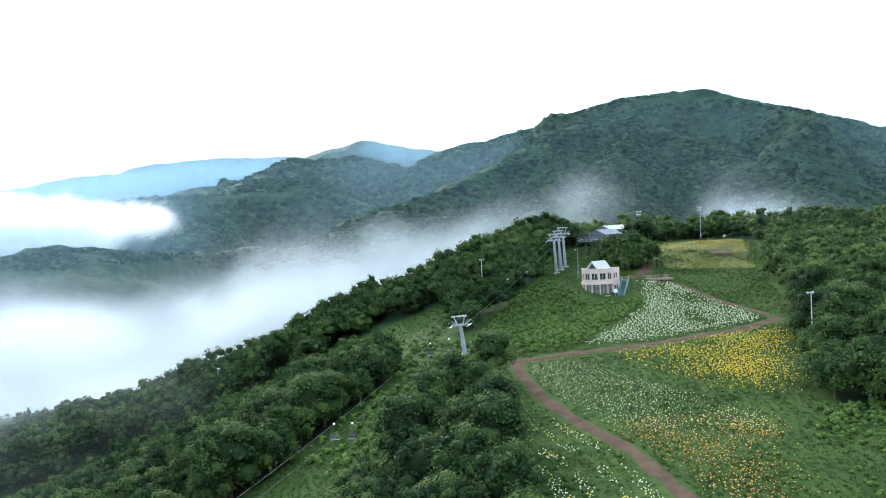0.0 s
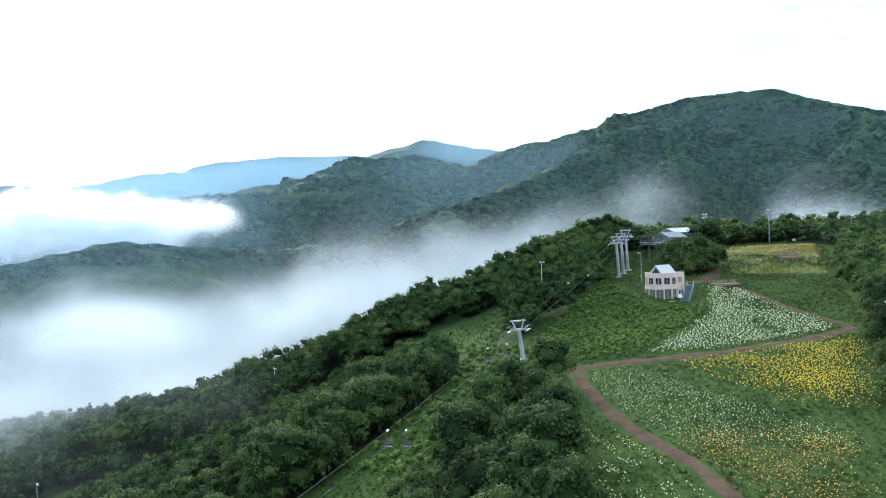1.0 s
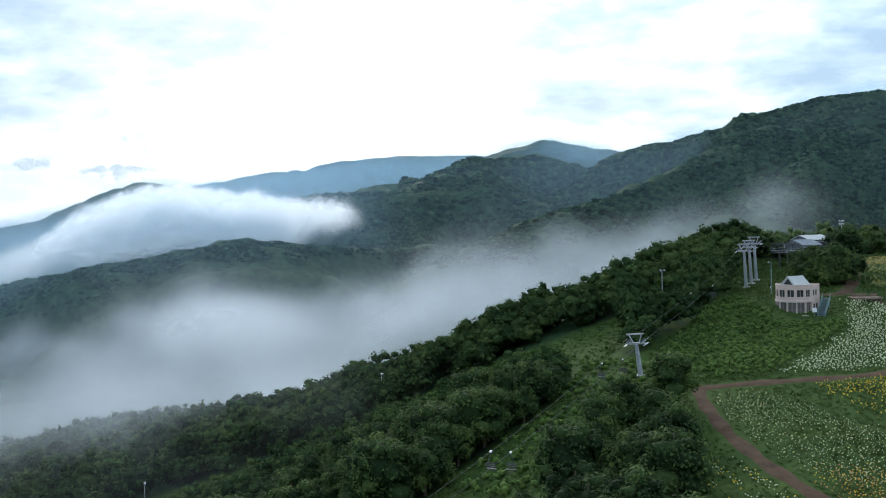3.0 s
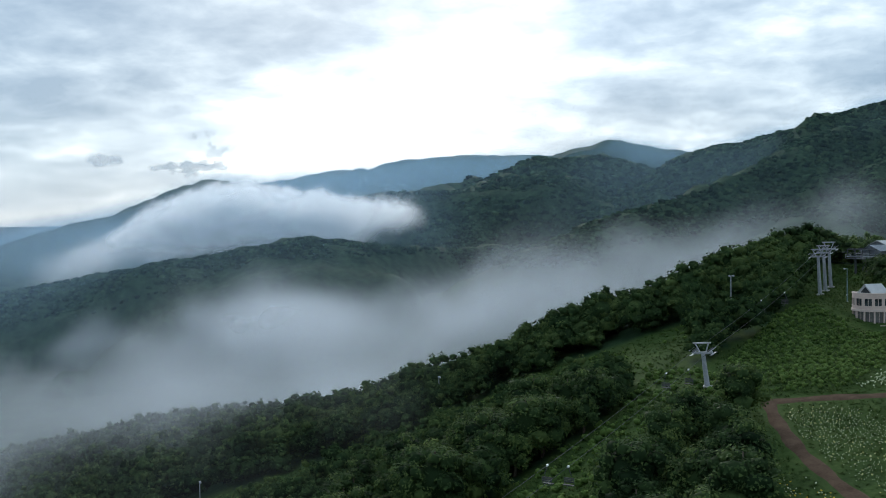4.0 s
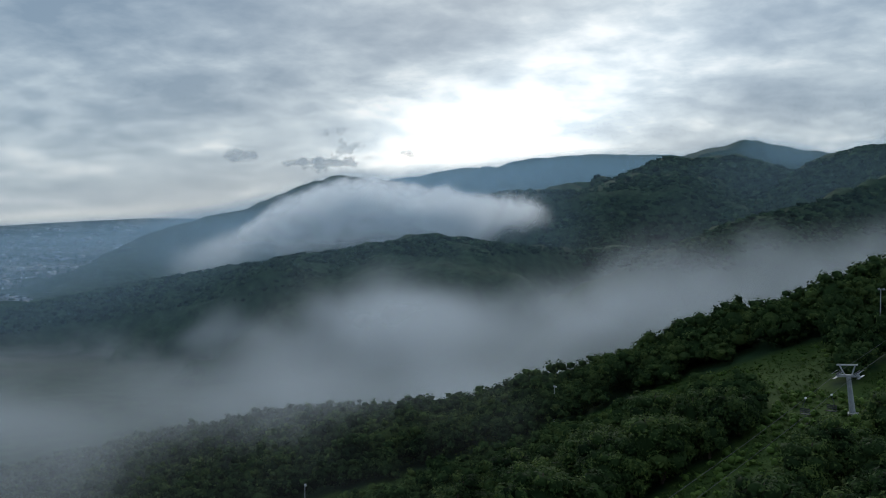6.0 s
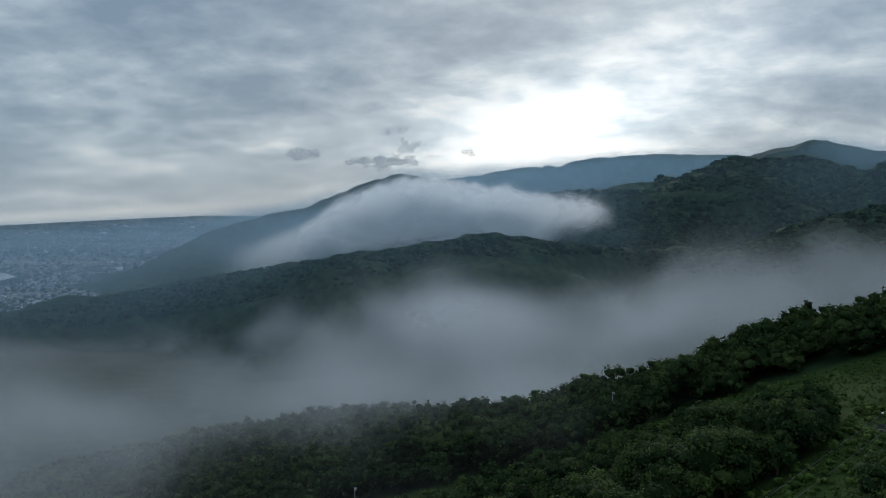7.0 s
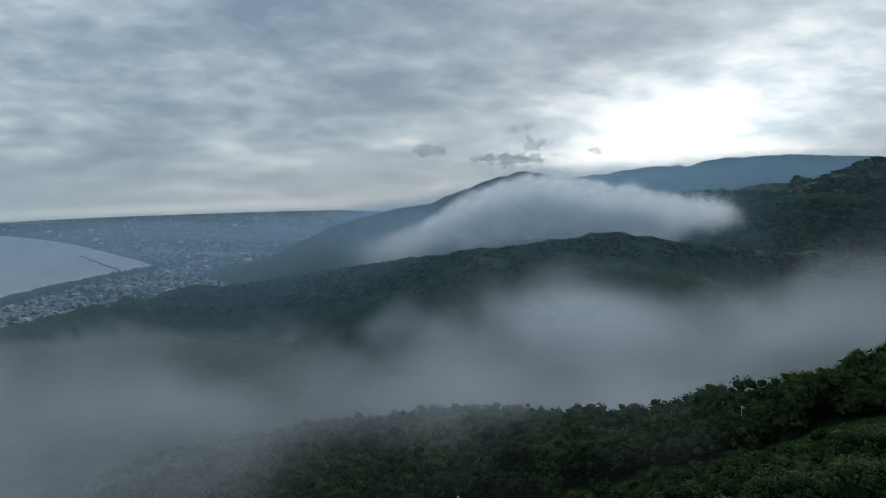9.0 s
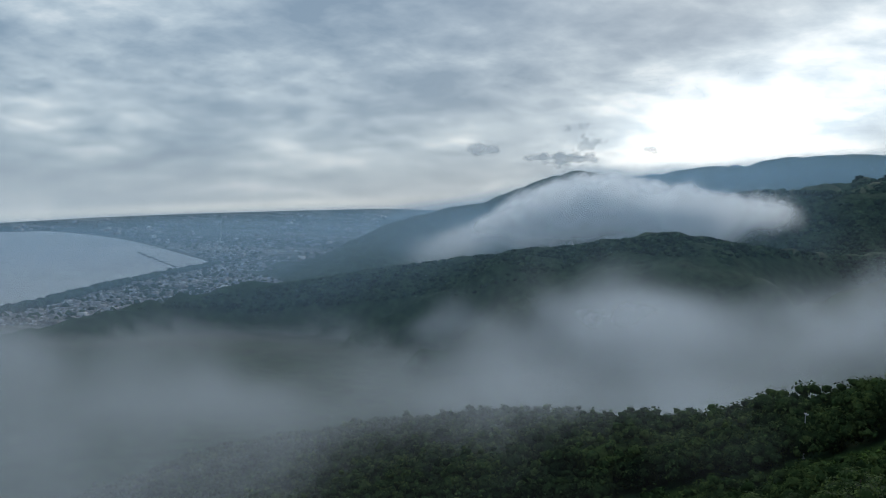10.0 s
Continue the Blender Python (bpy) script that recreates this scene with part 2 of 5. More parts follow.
# crests as bearing and elevation seen from the origin, and distance in metres
CRESTS = {
    "big_mountain": ((1.5, 3.78, 1950), (4.7, 4.18, 1950), (7.0, 4.78, 1900), (9.28, 5.1, 1850), (11.2, 5.52, 1750), (12.2, 5.88, 1680),
                     (13.5, 6.34, 1640), (15.3, 6.52, 1650), (17.2, 6.1, 1650), (18.9, 5.52, 1680), (20.1, 5.33, 1700), (22.4, 4.46, 1720),
                     (24.4, 3.8, 1750), (26.2, 3.7, 1750), (34.0, 3.4, 1700), (50.0, 2.0, 1700)),
    "mountain_spur": ((12.8, 5.4, 1540), (9.9, 4.95, 1440), (6.97, 3.85, 1360), (3.2, 2.4, 1290), (1.3, 1.6, 1240), (-1.0, 0.8, 1180), (-3.3, -0.1, 1120),
                      (-5.2, -0.9, 1060), (-7.0, -2.2, 1020)),
    "front_spur": ((12.8, 5.4, 1540), (13.3, 5.1, 1490), (16.77, 3.72, 1360), (20.1, 1.9, 1230), (21.7, 0.7, 1150), (22.8, -0.8, 1080)),
    "middle_spur": ((13.3, 5.0, 1480), (12.0, 3.2, 1280), (10.5, 1.2, 1120), (9.5, -0.6, 1000)),
    "back_spur": ((17.2, 5.9, 1650), (17.7, 5.0, 1610), (21.9, 3.1, 1500), (23.0, 1.8, 1420), (23.6, 0.4, 1330)),
    "right_spur": ((34.0, 3.2, 1640), (26.2, 2.4, 1480), (23.9, 1.75, 1400), (22.5, 0.5, 1290)),
    "middle_hill": ((-17.1, 1.9, 2000), (-14.5, 2.22, 2000), (-11.9, 2.35, 2020), (-10.91, 2.24, 2000), (-8.24, 3.0, 1980), (-5.61, 2.69, 1930), (-3.99, 1.7, 1880), (-2.67, 1.17, 1830), (-1.3, 0.12, 1750)),
    "back_hill": ((-7.92, 2.99, 2330), (-6.24, 3.75, 2350), (-5.26, 3.72, 2350), (-2.92, 3.86, 2380), (-0.96, 3.34, 2380), (0.03, 2.72, 2350), (0.97, 2.01, 2300)),
    "hill_spur": ((-8.6, 2.9, 1990), (-9.6, 1.7, 1850), (-10.2, 0.5, 1750), (-9.7, -0.5, 1650)),
    "far_range": ((-26, 1.0, 4300), (-22.0, 2.55, 4300), (-19.5, 2.9, 4300), (-17.3, 3.2, 4350), (-16.4, 3.12, 4350),
                  (-13.8, 3.78, 4300), (-11.2, 3.85, 4300), (-8.3, 3.84, 4350), (-5.0, 3.7, 4350)),
    "far_peak": ((-6.0, 3.5, 3700), (-5.0, 3.78, 3700), (-3.7, 4.19, 3650), (-2.13, 4.56, 3600), (-0.13, 4.19, 3600), (1.78, 3.8, 3600), (5.0, 3.6, 3700)),
    "left_peak": ((-39.5, -3.6, 2000), (-37.0, -2.4, 2150), (-35.5, -1.35, 2330), (-34.1, -0.3, 2500), (-32.1, 0.4, 2600), (-29.9, 0.88, 2700), (-27.7, 1.6, 2800),
                  (-26.1, 2.4, 2850), (-25.0, 2.7, 2900), (-22.0, 2.4, 2950), (-17.0, 1.2, 3000)),
    "middle_ridge": ((-57.3, -7.3, 1250), (-53.5, -6.5, 1330), (-50.0, -5.6, 1380), (-45.5, -4.4, 1450), (-40.8, -3.65, 1480), (-35.9, -3.1, 1480),
                     (-29.4, -2.1, 1460), (-26.0, -1.5, 1420), (-23.0, -0.93, 1380), (-19.8, -0.35, 1350), (-18.0, -0.56, 1350), (-15.5, -0.82, 1390),
                     (-11.5, -1.22, 1480), (-7.0, -1.0, 1560)),
}
SLOPES = {"big_mountain": 0.42, "mountain_spur": 0.55, "front_spur": 0.55, "middle_spur": 0.6, "back_spur": 0.55, "right_spur": 0.5, "middle_hill": 0.5, "back_hill": 0.5, "hill_spur": 0.55, "far_range": 0.45,
          "far_peak": 0.45, "left_peak": 0.42, "middle_ridge": 0.48}


def crest_points(name):
    p = np.array(CRESTS[name], float)
    az, el, d = np.radians(p[:, 0]), np.radians(p[:, 1]), p[:, 2]
    return np.c_[d * np.sin(az), d * np.cos(az), EYE_Z + d * np.tan(el) - 7.0]


def plain_height(x, y):
    """The coastal plain, which bends up beyond 2.3 km so that its far edge meets the sky."""
    r = np.hypot(x, y)
    flat = 30.0 + 0 * r
    k = step(2300, 4950, r)
    edge = np.interp(np.degrees(np.arctan2(x, y)), (-62, -57, -52, -47, -40, -36), (-1.75, -1.45, -1.0, -0.62, -0.17, 0.05))
    angle = np.degrees(np.arctan2(-170.0, r)) * (1 - k) + edge * k
    return np.where(r < 2300, flat, EYE_Z + r * np.tan(np.radians(angle)))


def crest_line(x):
    return np.interp(x, (-300, -184, -120, -88, -60, 0, 14, 32, 50, 80, 130), (470, 415, 361, 336, 320, 312, 315, 352, 374, 396, 408))


def near_hill(x, y):
    yc = crest_line(x)
    z = EYE_Z - 30.0 + 0.1 * (y - 190.0) - 0.4 * soft(15.0 - x, 9.0) + 0.1 * soft(-115.0 - x, 15.0) - 0.62 * soft(y - yc, 18.0)
    z = z - 0.22 * soft(x - 190.0, 20.0)
    z = z - 0.12 * soft(60.0 - y, 30.0)
    z = z + 5.0 * np.exp(-((y - yc + 4.0) / 24.0) ** 2) * step(-92, -12, x) * step(75, 50, x)
    z = z + 3.2 * np.exp(-((x - 42) ** 2 + (y - 268) ** 2) / 18.0 ** 2)
    z = z - 0.9 * np.exp(-((x - 49) ** 2 + (y - 255) ** 2) / 6.5 ** 2)
    return z + 0.8 * fbm(x, y, 38.0, 3, 3)


def height(x, y):
    x, y = np.asarray(x, float), np.asarray(y, float)
    az = np.degrees(np.arctan2(x, y))
    z = plain_height(x, y)
    r = np.hypot(x, y)
    valley = 30.0 + 75.0 * step(-34, 8, az) * step(150, 700, r)
    z = np.maximum(z, np.where(np.abs(az) < 120, valley, 30.0))
    rough = fbm(x, y, 210.0, 4, 11)
    ribs = 1.0 - 2.0 * np.abs(fbm(x, y, 330.0, 3, 23))
    for name in CRESTS:
        p = crest_points(name)
        best = np.full(x.shape, -1e4)
        for a, b in zip(p[:-1], p[1:]):
            d = b[:2] - a[:2]
            t = np.clip(((x - a[0]) * d[0] + (y - a[1]) * d[1]) / (d @ d), 0, 1)
            dist = np.hypot(x - a[0] - t * d[0], y - a[1] - t * d[1])
            h = a[2] + t * (b[2] - a[2]) - SLOPES[name] * (np.sqrt(dist * dist + 30.0 ** 2) - 30.0)
            h = h + np.minimum(dist, 260.0) / 260.0 * (74.0 * ribs - 34.0 + 24.0 * rough) * (0.35 if name == "left_peak" else 1.0)
            best = np.maximum(best, h)
        z = np.maximum(z, best)
    near = near_hill(x, y)
    k = step(1200, 700, r)
    return np.maximum(z, np.where(k > 0, near, -1e4))


def mist_top(az, r):
    """Height of the top of the valley mist by bearing and distance."""
    far = np.interp(az, (-75, -45, -38, -30, -22, -14, -8, -3, 0, 8, 10.5, 12.5, 15.5, 17.5, 22, 26, 40), (-156, -150, -142, -108, -52, -50, -56, -55, -48, -24, -19, -30, -36, 10, 20, -4, -14))
    close = np.interp(az, (-75, -45, -30, -15, -8, 0, 40), (-66, -62, -55, -40, -30, -28, -20))
    k = step(350, 950, r)
    return EYE_Z + close * (1 - k) + far * k


# ---- mesh helpers ----
def raw_mesh(name, verts, faces, mat, smooth=True, floats=None):
    """A mesh from arrays: verts (n, 3), faces (m, 3) or (m, 4)."""
    me = bpy.data.meshes.new(name)
    verts, faces = np.ascontiguousarray(verts, np.float32), np.ascontiguousarray(faces, np.int32)
    k = faces.shape[1]
    me.vertices.add(len(verts))
    me.vertices.foreach_set("co", verts.ravel())
    me.loops.add(faces.size)
    me.loops.foreach_set("vertex_index", faces.ravel())
    me.polygons.add(len(faces))
    me.polygons.foreach_set("loop_start", np.arange(0, faces.size, k, dtype=np.int32))
    me.polygons.foreach_set("loop_total", np.full(len(faces), k, np.int32))
    me.polygons.foreach_set("use_smooth", np.full(len(faces), smooth))
    for key, values in (floats or {}).items():
        at = me.attributes.new(key, "FLOAT", "POINT")
        at.data.foreach_set("value", np.ascontiguousarray(values, np.float32))
    me.update(calc_edges=True)
    me.materials.append(mat)
    return me


def grid_faces(rows, cols):
    i = np.arange((rows - 1) * (cols - 1))
    a = (i // (cols - 1)) * cols + i % (cols - 1)
    return np.c_[a, a + 1, a + cols + 1, a + cols]


# open ground among the trees, as corners of its plan
FIELD = ((13, 96), (15, 130), (17, 165), (17, 203), (11, 221), (15.5, 238), (22, 249), (29.5, 258), (34, 268), (40, 296), (47, 332), (52, 352), (84, 366), (118, 372),
         (121, 342), (98.5, 268), (88.5, 226), (67, 163), (62.5, 150), (92, 146), (92, 96))
RUN = ((2, 235), (8, 240), (10, 262), (9, 280), (-4, 277), (-40, 282), (-62, 274), (-90, 276), (-150, 273), (-150, 248), (-90, 250), (-40, 250), (-14, 246), (-4, 240))
LIFT_CUT = ((16, 214), (5, 237), (0, 235), (-5, 214), (-16, 200), (-29, 184), (-46, 158), (-57, 118), (-27, 110), (-18, 138), (-9, 158), (-1, 172), (4, 180), (10, 187), (14, 202))


LAMP_GAP = ((17, 256), (20.5, 257), (22.5, 270), (17, 272))


def inside(poly, x, y):
    hit = np.zeros(np.shape(x), bool)
    for (ax, ay), (bx, by) in zip(poly, poly[1:] + poly[:1]):
        cross = (ay > y) != (by > y)
        hit ^= cross & (x < (bx - ax) * (y - ay) / (by - ay + 1e-9) + ax)
    return hit


def open_ground(x, y):
    return inside(FIELD, x, y) | inside(RUN, x, y) | inside(LIFT_CUT, x, y) | inside(LAMP_GAP, x, y)


def build_ground():
    az = np.radians(np.concatenate([np.arange(-180, -78, 3.0), np.arange(-78, 44, 0.33), np.arange(44, 181, 3.0)]))
    az[-1] = az[0] + 2 * math.pi
    r = np.r_[0.5, 25.0 * np.exp(np.linspace(0, math.log(4980 / 25.0), 265))]
    R, A = np.meshgrid(r, az, indexing="ij")
    x, y = R * np.sin(A), R * np.cos(A)
    z = height(x, y)
    wooded = step(500, 900, np.hypot(x, y))
    z = z + wooded * 3.0 * fbm(x, y, 16.0, 2, 31) * (z > plain_height(x, y) + 8)
    grassy = open_ground(x, y)
    for dx, dy in ((3.2, 0), (-3.2, 0), (0, 3.2), (0, -3.2)):
        grassy |= open_ground(x + dx, y + dy)
    cover = np.where(grassy, 1.0, 0.12) * (1 - wooded)
    plain = step(7.0, 1.0, z - plain_height(x, y)) * step(1100, 1500, np.hypot(x, y))
    true_r = 168.0 / np.tan(np.radians(np.maximum(np.degrees(np.arctan2(EYE_Z - z, R)), 0.35)))
    tone = 0.5 + 0.3 * fbm(true_r * np.sin(A), true_r * np.cos(A), 900.0, 5, 51)
    verts = np.c_[x.ravel(), y.ravel(), z.ravel()]
    me = raw_mesh("ground", verts, grid_faces(len(r), len(az))[:, ::-1], M_GROUND, True, {"cover": cover.ravel(), "plain": plain.ravel(), "tone": tone.ravel()})
    return tagged(new("ground", me), "green mountain slopes and coastal plain under low cloud", "ground", kind="structure")


build_ground()


# ---- woods ----
def lobes(rng, radius, tall, count):
    """Centres and radii of the rounded masses that make up one crown, spread over a dome."""
    out, turn = [], rng.uniform(0, 6.28)
    for k in range(count):
        u = (k + 0.5) / count
        a = turn + k * 2.39996 + rng.uniform(-.35, .35)
        up = 1.0 - 1.6 * u + rng.uniform(-.08, .08)
        reach = radius * 0.66 * math.sqrt(max(0.05, 1.0 - min(1.0, up * up))) * rng.uniform(0.8, 1.15)
        out.append((reach * math.cos(a), reach * math.sin(a), tall * (0.48 + 0.33 * up) + rng.uniform(-.3, .3), radius * rng.uniform(0.26, 0.46) * (1.12 - 0.2 * up)))
    return out


def blob(rng, c, r, rings=4, sides=7, rough=0.16, dome=False, flat=1.0):
    """A knobbly closed dome."""
    vs, fs = [(c[0], c[1], c[2] + r * 0.95 * flat)], []
    for i in range(1, rings):
        th = math.pi * i / rings
        for j in range(sides):
            ph = 2 * math.pi * (j + 0.5 * (i % 2)) / sides
            k = r * (1 + rng.uniform(-rough, rough))
            vs.append((c[0] + k * math.sin(th) * math.cos(ph), c[1] + k * math.sin(th) * math.sin(ph), c[2] + 0.9 * flat * k * math.cos(th)))
    if not dome:
        vs.append((c[0], c[1], c[2] - r * 0.8 * flat))
    for j in range(sides):
        fs.append((0, 1 + j, 1 + (j + 1) % sides))
        for i in range(rings - 2):
            a, b = 1 + i * sides + j, 1 + i * sides + (j + 1) % sides
            fs += [(a, a + sides, b + sides), (a, b + sides, b)]
        last = 1 + (rings - 2) * sides
        if not dome:
            fs.append((last + j, len(vs) - 1, last + (j + 1) % sides))
    return vs, fs


def crown_arrays(seed, radius, tall, count, leaves, size, core_rings=3, core_sides=5, core=0.7, lump=1.0):
    """Triangles of a leafy crown: knobbly masses of foliage, with small leaf sprays standing off them."""
    rng = random.Random(seed)
    lob = [(a, b, c, r * lump) for a, b, c, r in lobes(rng, radius, tall, count)]
    vs, fs, shade = [], [], []
    hue = [rng.uniform(0.0, 1.0) for _ in lob]
    for (lx, ly, lz, lr), h in zip(lob, hue):
        v, f = blob(rng, (lx, ly, lz), lr * core, core_rings, core_sides, 0.42, False, 0.8)
        fs += [tuple(i + len(vs) for i in t) for t in f]
        vs += v
        # lower tint on the inner masses paints in the shade behind the sprays
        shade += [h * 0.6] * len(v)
    v, f = blob(rng, (0, 0, tall * 0.5), radius * 0.62, 3, 6, 0.1)
    fs += [tuple(i + len(vs) for i in t) for t in f]
    vs += v
    # heart of the crown, its shade painted by a fixed low tint
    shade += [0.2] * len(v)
    weight = [l[3] ** 2 for l in lob]
    made = 0
    while made < leaves:
        which = rng.choices(range(len(lob)), weight)[0]
        lx, ly, lz, lr = lob[which]
        n = Vector((rng.gauss(0, 1), rng.gauss(0, 1), rng.gauss(0.4, 1))).normalized()
        c = Vector((lx, ly, lz)) + Vector((n.x, n.y, n.z * 0.82)) * lr * rng.uniform(0.72, 1.12)
        if any((c.x - o[0]) ** 2 + (c.y - o[1]) ** 2 + (c.z - o[2]) ** 2 < (0.72 * o[3]) ** 2 for o in lob if o[3] != lr):
            continue
        made += 1
        face = (n + Vector((rng.gauss(0, .42), rng.gauss(0, .42), rng.gauss(0.5, .4)))).normalized()
        t = face.orthogonal().normalized()
        t.rotate(Matrix.Rotation(rng.uniform(0, 6.28), 3, face))
        b = face.cross(t)
        s, w = size * rng.uniform(0.6, 1.3), rng.uniform(0.6, 0.9)
        i = len(vs)
        vs += [tuple(c + t * s * 1.1 - face * s * .2), tuple(c + b * s * w - t * s * .5 - face * s * .1), tuple(c - b * s * w - t * s * .6)]
        fs.append((i, i + 1, i + 2))
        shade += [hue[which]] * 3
    return np.array(vs, float), np.array(fs, int), np.array(shade, float)


def scatter(shapes, spots, mat, name, seed):
    """Many copies of a few shapes joined in one mesh. spots: rows of x, y, z, scale."""
    rng = np.random.RandomState(seed)
    vs, fs, tint, base = [], [], [], 0
    kinds = rng.randint(0, len(shapes), len(spots))
    for (x, y, z, s), k in zip(spots, kinds):
        v, f = shapes[k][:2]
        a = rng.uniform(0, 6.283)
        ca, sa = math.cos(a) * s, math.sin(a) * s
        w = np.empty_like(v)
        w[:, 0], w[:, 1], w[:, 2] = v[:, 0] * ca - v[:, 1] * sa + x, v[:, 0] * sa + v[:, 1] * ca + y, v[:, 2] * s * rng.uniform(0.85, 1.15) + z
        vs.append(w)
        fs.append(f + base)
        own = rng.uniform()
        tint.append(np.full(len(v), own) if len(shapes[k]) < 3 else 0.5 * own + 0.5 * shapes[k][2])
        base += len(v)
    return raw_mesh(name, np.concatenate(vs), np.concatenate(fs), mat, True, {"tint": np.concatenate(tint)})


def tree_spots(x0, x1, y0, y1, gap, seed, edge=2.0):
    """Jittered places for trees on a plan, clear of the open ground."""
    rng = np.random.RandomState(seed)
    gx, gy = np.meshgrid(np.arange(x0, x1, gap), np.arange(y0, y1, gap))
    x = (gx + rng.uniform(-.42, .42, gx.shape) * gap).ravel()
    y = (gy + rng.uniform(-.42, .42, gx.shape) * gap).ravel()
    ok = ~open_ground(x, y)
    for dx, dy in ((edge, 0), (-edge, 0), (0, edge), (0, -edge)):
        ok &= ~open_ground(x + dx, y + dy)
    x, y = x[ok], y[ok]
    return np.c_[x, y, height(x, y), rng.uniform(0.72, 1.22, len(x))]


def trunk_mesh(rng, tall, radius):
    bm = bmesh.new()

    def limb(a, b, r0, r1, sides=6):
        a, b = Vector(a), Vector(b)
        q = (b - a).to_track_quat("Z", "Y").to_matrix()
        ring = lambda c, r: [bm.verts.new(c + q @ Vector((r * math.cos(6.2832 * k / sides), r * math.sin(6.2832 * k / sides), 0))) for k in range(sides)]
        lo, hi = ring(a, r0), ring(b, r1)
        for k in range(sides):
            bm.faces.new((lo[k], lo[(k + 1) % sides], hi[(k + 1) % sides], hi[k]))
        bm.faces.new(hi)

    lean = Vector((rng.uniform(-.3, .3), rng.uniform(-.3, .3), tall * 0.45))
    limb((0, 0, -0.6), lean, radius, radius * 0.7, 8)
    limb(lean, (lean.x * 1.3, lean.y * 1.3, tall * 0.8), radius * 0.7, radius * 0.25)
    for k in range(4):
        a = rng.uniform(0, 6.28)
        s = lean * rng.uniform(0.6, 1.0)
        limb(s, s + Vector((math.cos(a) * tall * .22, math.sin(a) * tall * .22, tall * rng.uniform(.14, .26))), radius * 0.45, radius * 0.15)
    return bm


def build_trees():
    # whole trees, in a few builds, close under the camera's way
    rng = random.Random(5)
    models = []
    for k, (tall, radius, count) in enumerate(((10.5, 4.3, 15), (9.0, 4.0, 13), (11.5, 4.2, 17), (8.0, 4.3, 13), (7.0, 3.4, 11), (12.0, 4.7, 18))):
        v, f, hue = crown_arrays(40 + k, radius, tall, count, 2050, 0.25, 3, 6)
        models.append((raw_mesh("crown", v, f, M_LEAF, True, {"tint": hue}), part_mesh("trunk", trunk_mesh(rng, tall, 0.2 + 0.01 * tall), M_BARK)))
    near = tree_spots(-78, 60, 108, 252, 5.5, 3)
    right = tree_spots(60, 150, 140, 330, 5.2, 4, 0.8)
    near = near[near[:, 0] > -0.42 * near[:, 1] - 8]
    left = near[:, 0] < 11 - 0.4 * (215 - near[:, 1])
    near[:, 3] *= np.where(left, 1.16 - 0.2 * step(215, 245, near[:, 1]), 0.98)
    right = right[right[:, 0] < 0.55 * right[:, 1] + 6]
    order = np.argsort(np.hypot(near[:, 0], near[:, 1]))
    whole, rest = near[order][:190], near[order][190:]
    order = np.argsort(np.hypot(right[:, 0], right[:, 1]))
    whole, rest = np.r_[whole, right[order][:110]], np.r_[rest, right[order][110:]]
    clump = np.array([(x, y, 0.0, s) for x, y, s in ((62.5, 301.0, 1.45), (67.0, 300.0, 1.6), (72.0, 303.0, 1.45), (66.0, 306.0, 1.8), (72.5, 309.0, 1.6), (62.5, 308.5, 1.4), (61.0, 297.0, .8), (65.5, 295.0, .85), (70.0, 296.0, .85))])
    clump[:, 2] = height(clump[:, 0], clump[:, 1]) - 1.2
    whole = np.r_[whole[:291], clump]
    looks = ("broad-leaved tree with a dense round green crown", "tall broad-leaved tree in full summer leaf on the slope", "broad-leaved tree with a wide lumpy green crown")
    for k, (x, y, z, s) in enumerate(whole):
        c, t = models[rng.randrange(len(models))]
        root = tagged(new("tree"), looks[k % 3], "tree", group="trees on the near slope")
        root.matrix_world = pose(x, y, z, 0, 0, rng.uniform(0, 360)) @ Matrix.Diagonal((s, s, s * rng.uniform(.9, 1.1), 1))
        for nm, me in (("trunk", t), ("crown", c)):
            ob = new(nm, me)
            ob.parent = root
    # the rest of the near woods
    sizes = ((9.5, 4.2, 11), (8.6, 4.0, 10), (10.2, 4.4, 12), (7.8, 4.0, 10), (10.6, 4.3, 12), (9.0, 3.6, 10))
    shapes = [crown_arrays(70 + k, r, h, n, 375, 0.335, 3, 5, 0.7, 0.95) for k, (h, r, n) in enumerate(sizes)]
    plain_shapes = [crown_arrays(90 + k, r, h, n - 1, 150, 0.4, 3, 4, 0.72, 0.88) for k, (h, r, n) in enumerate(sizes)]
    spur = tree_spots(-400, 60, 252, 520, 5.9, 6)
    spur[:, 3] = 0.62 + 0.42 * spur[:, 3]
    spur = spur[spur[:, 1] < crest_line(spur[:, 0]) + 15]
    spur = spur[(spur[:, 0] > -1.2 * spur[:, 1] + 10)]
    spur[:, 3] *= 1.05 + 0.3 * step(279, 298, spur[:, 1])
    flank = tree_spots(-230, -78, 120, 252, 6.4, 7)
    flank = flank[flank[:, 0] > -1.0 * flank[:, 1] - 5]
    crest = tree_spots(52, 230, 330, 425, 6.0, 8)
    crest = crest[crest[:, 0] < 0.6 * crest[:, 1]]
    crest[:, 3] *= 1.08
    right_side = rest[:, 0] > 55
    low = np.concatenate([spur, flank])
    far_down = low[:, 0] < -105
    for kinds, spots, mat, label in ((shapes, np.concatenate([rest[~right_side], low[~far_down]]), M_WOODS, "dense summer woodland covering the near spur"),
                                     (plain_shapes, low[far_down], M_WOODS, "dim woodland low on the spur, veiled in mist"),
                                     # lighter leaf colour: fresher foliage, with hazy brightness painted in as well
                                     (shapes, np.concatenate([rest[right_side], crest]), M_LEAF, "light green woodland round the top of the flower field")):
        spots[:, 2] -= 0.7 * spots[:, 3]
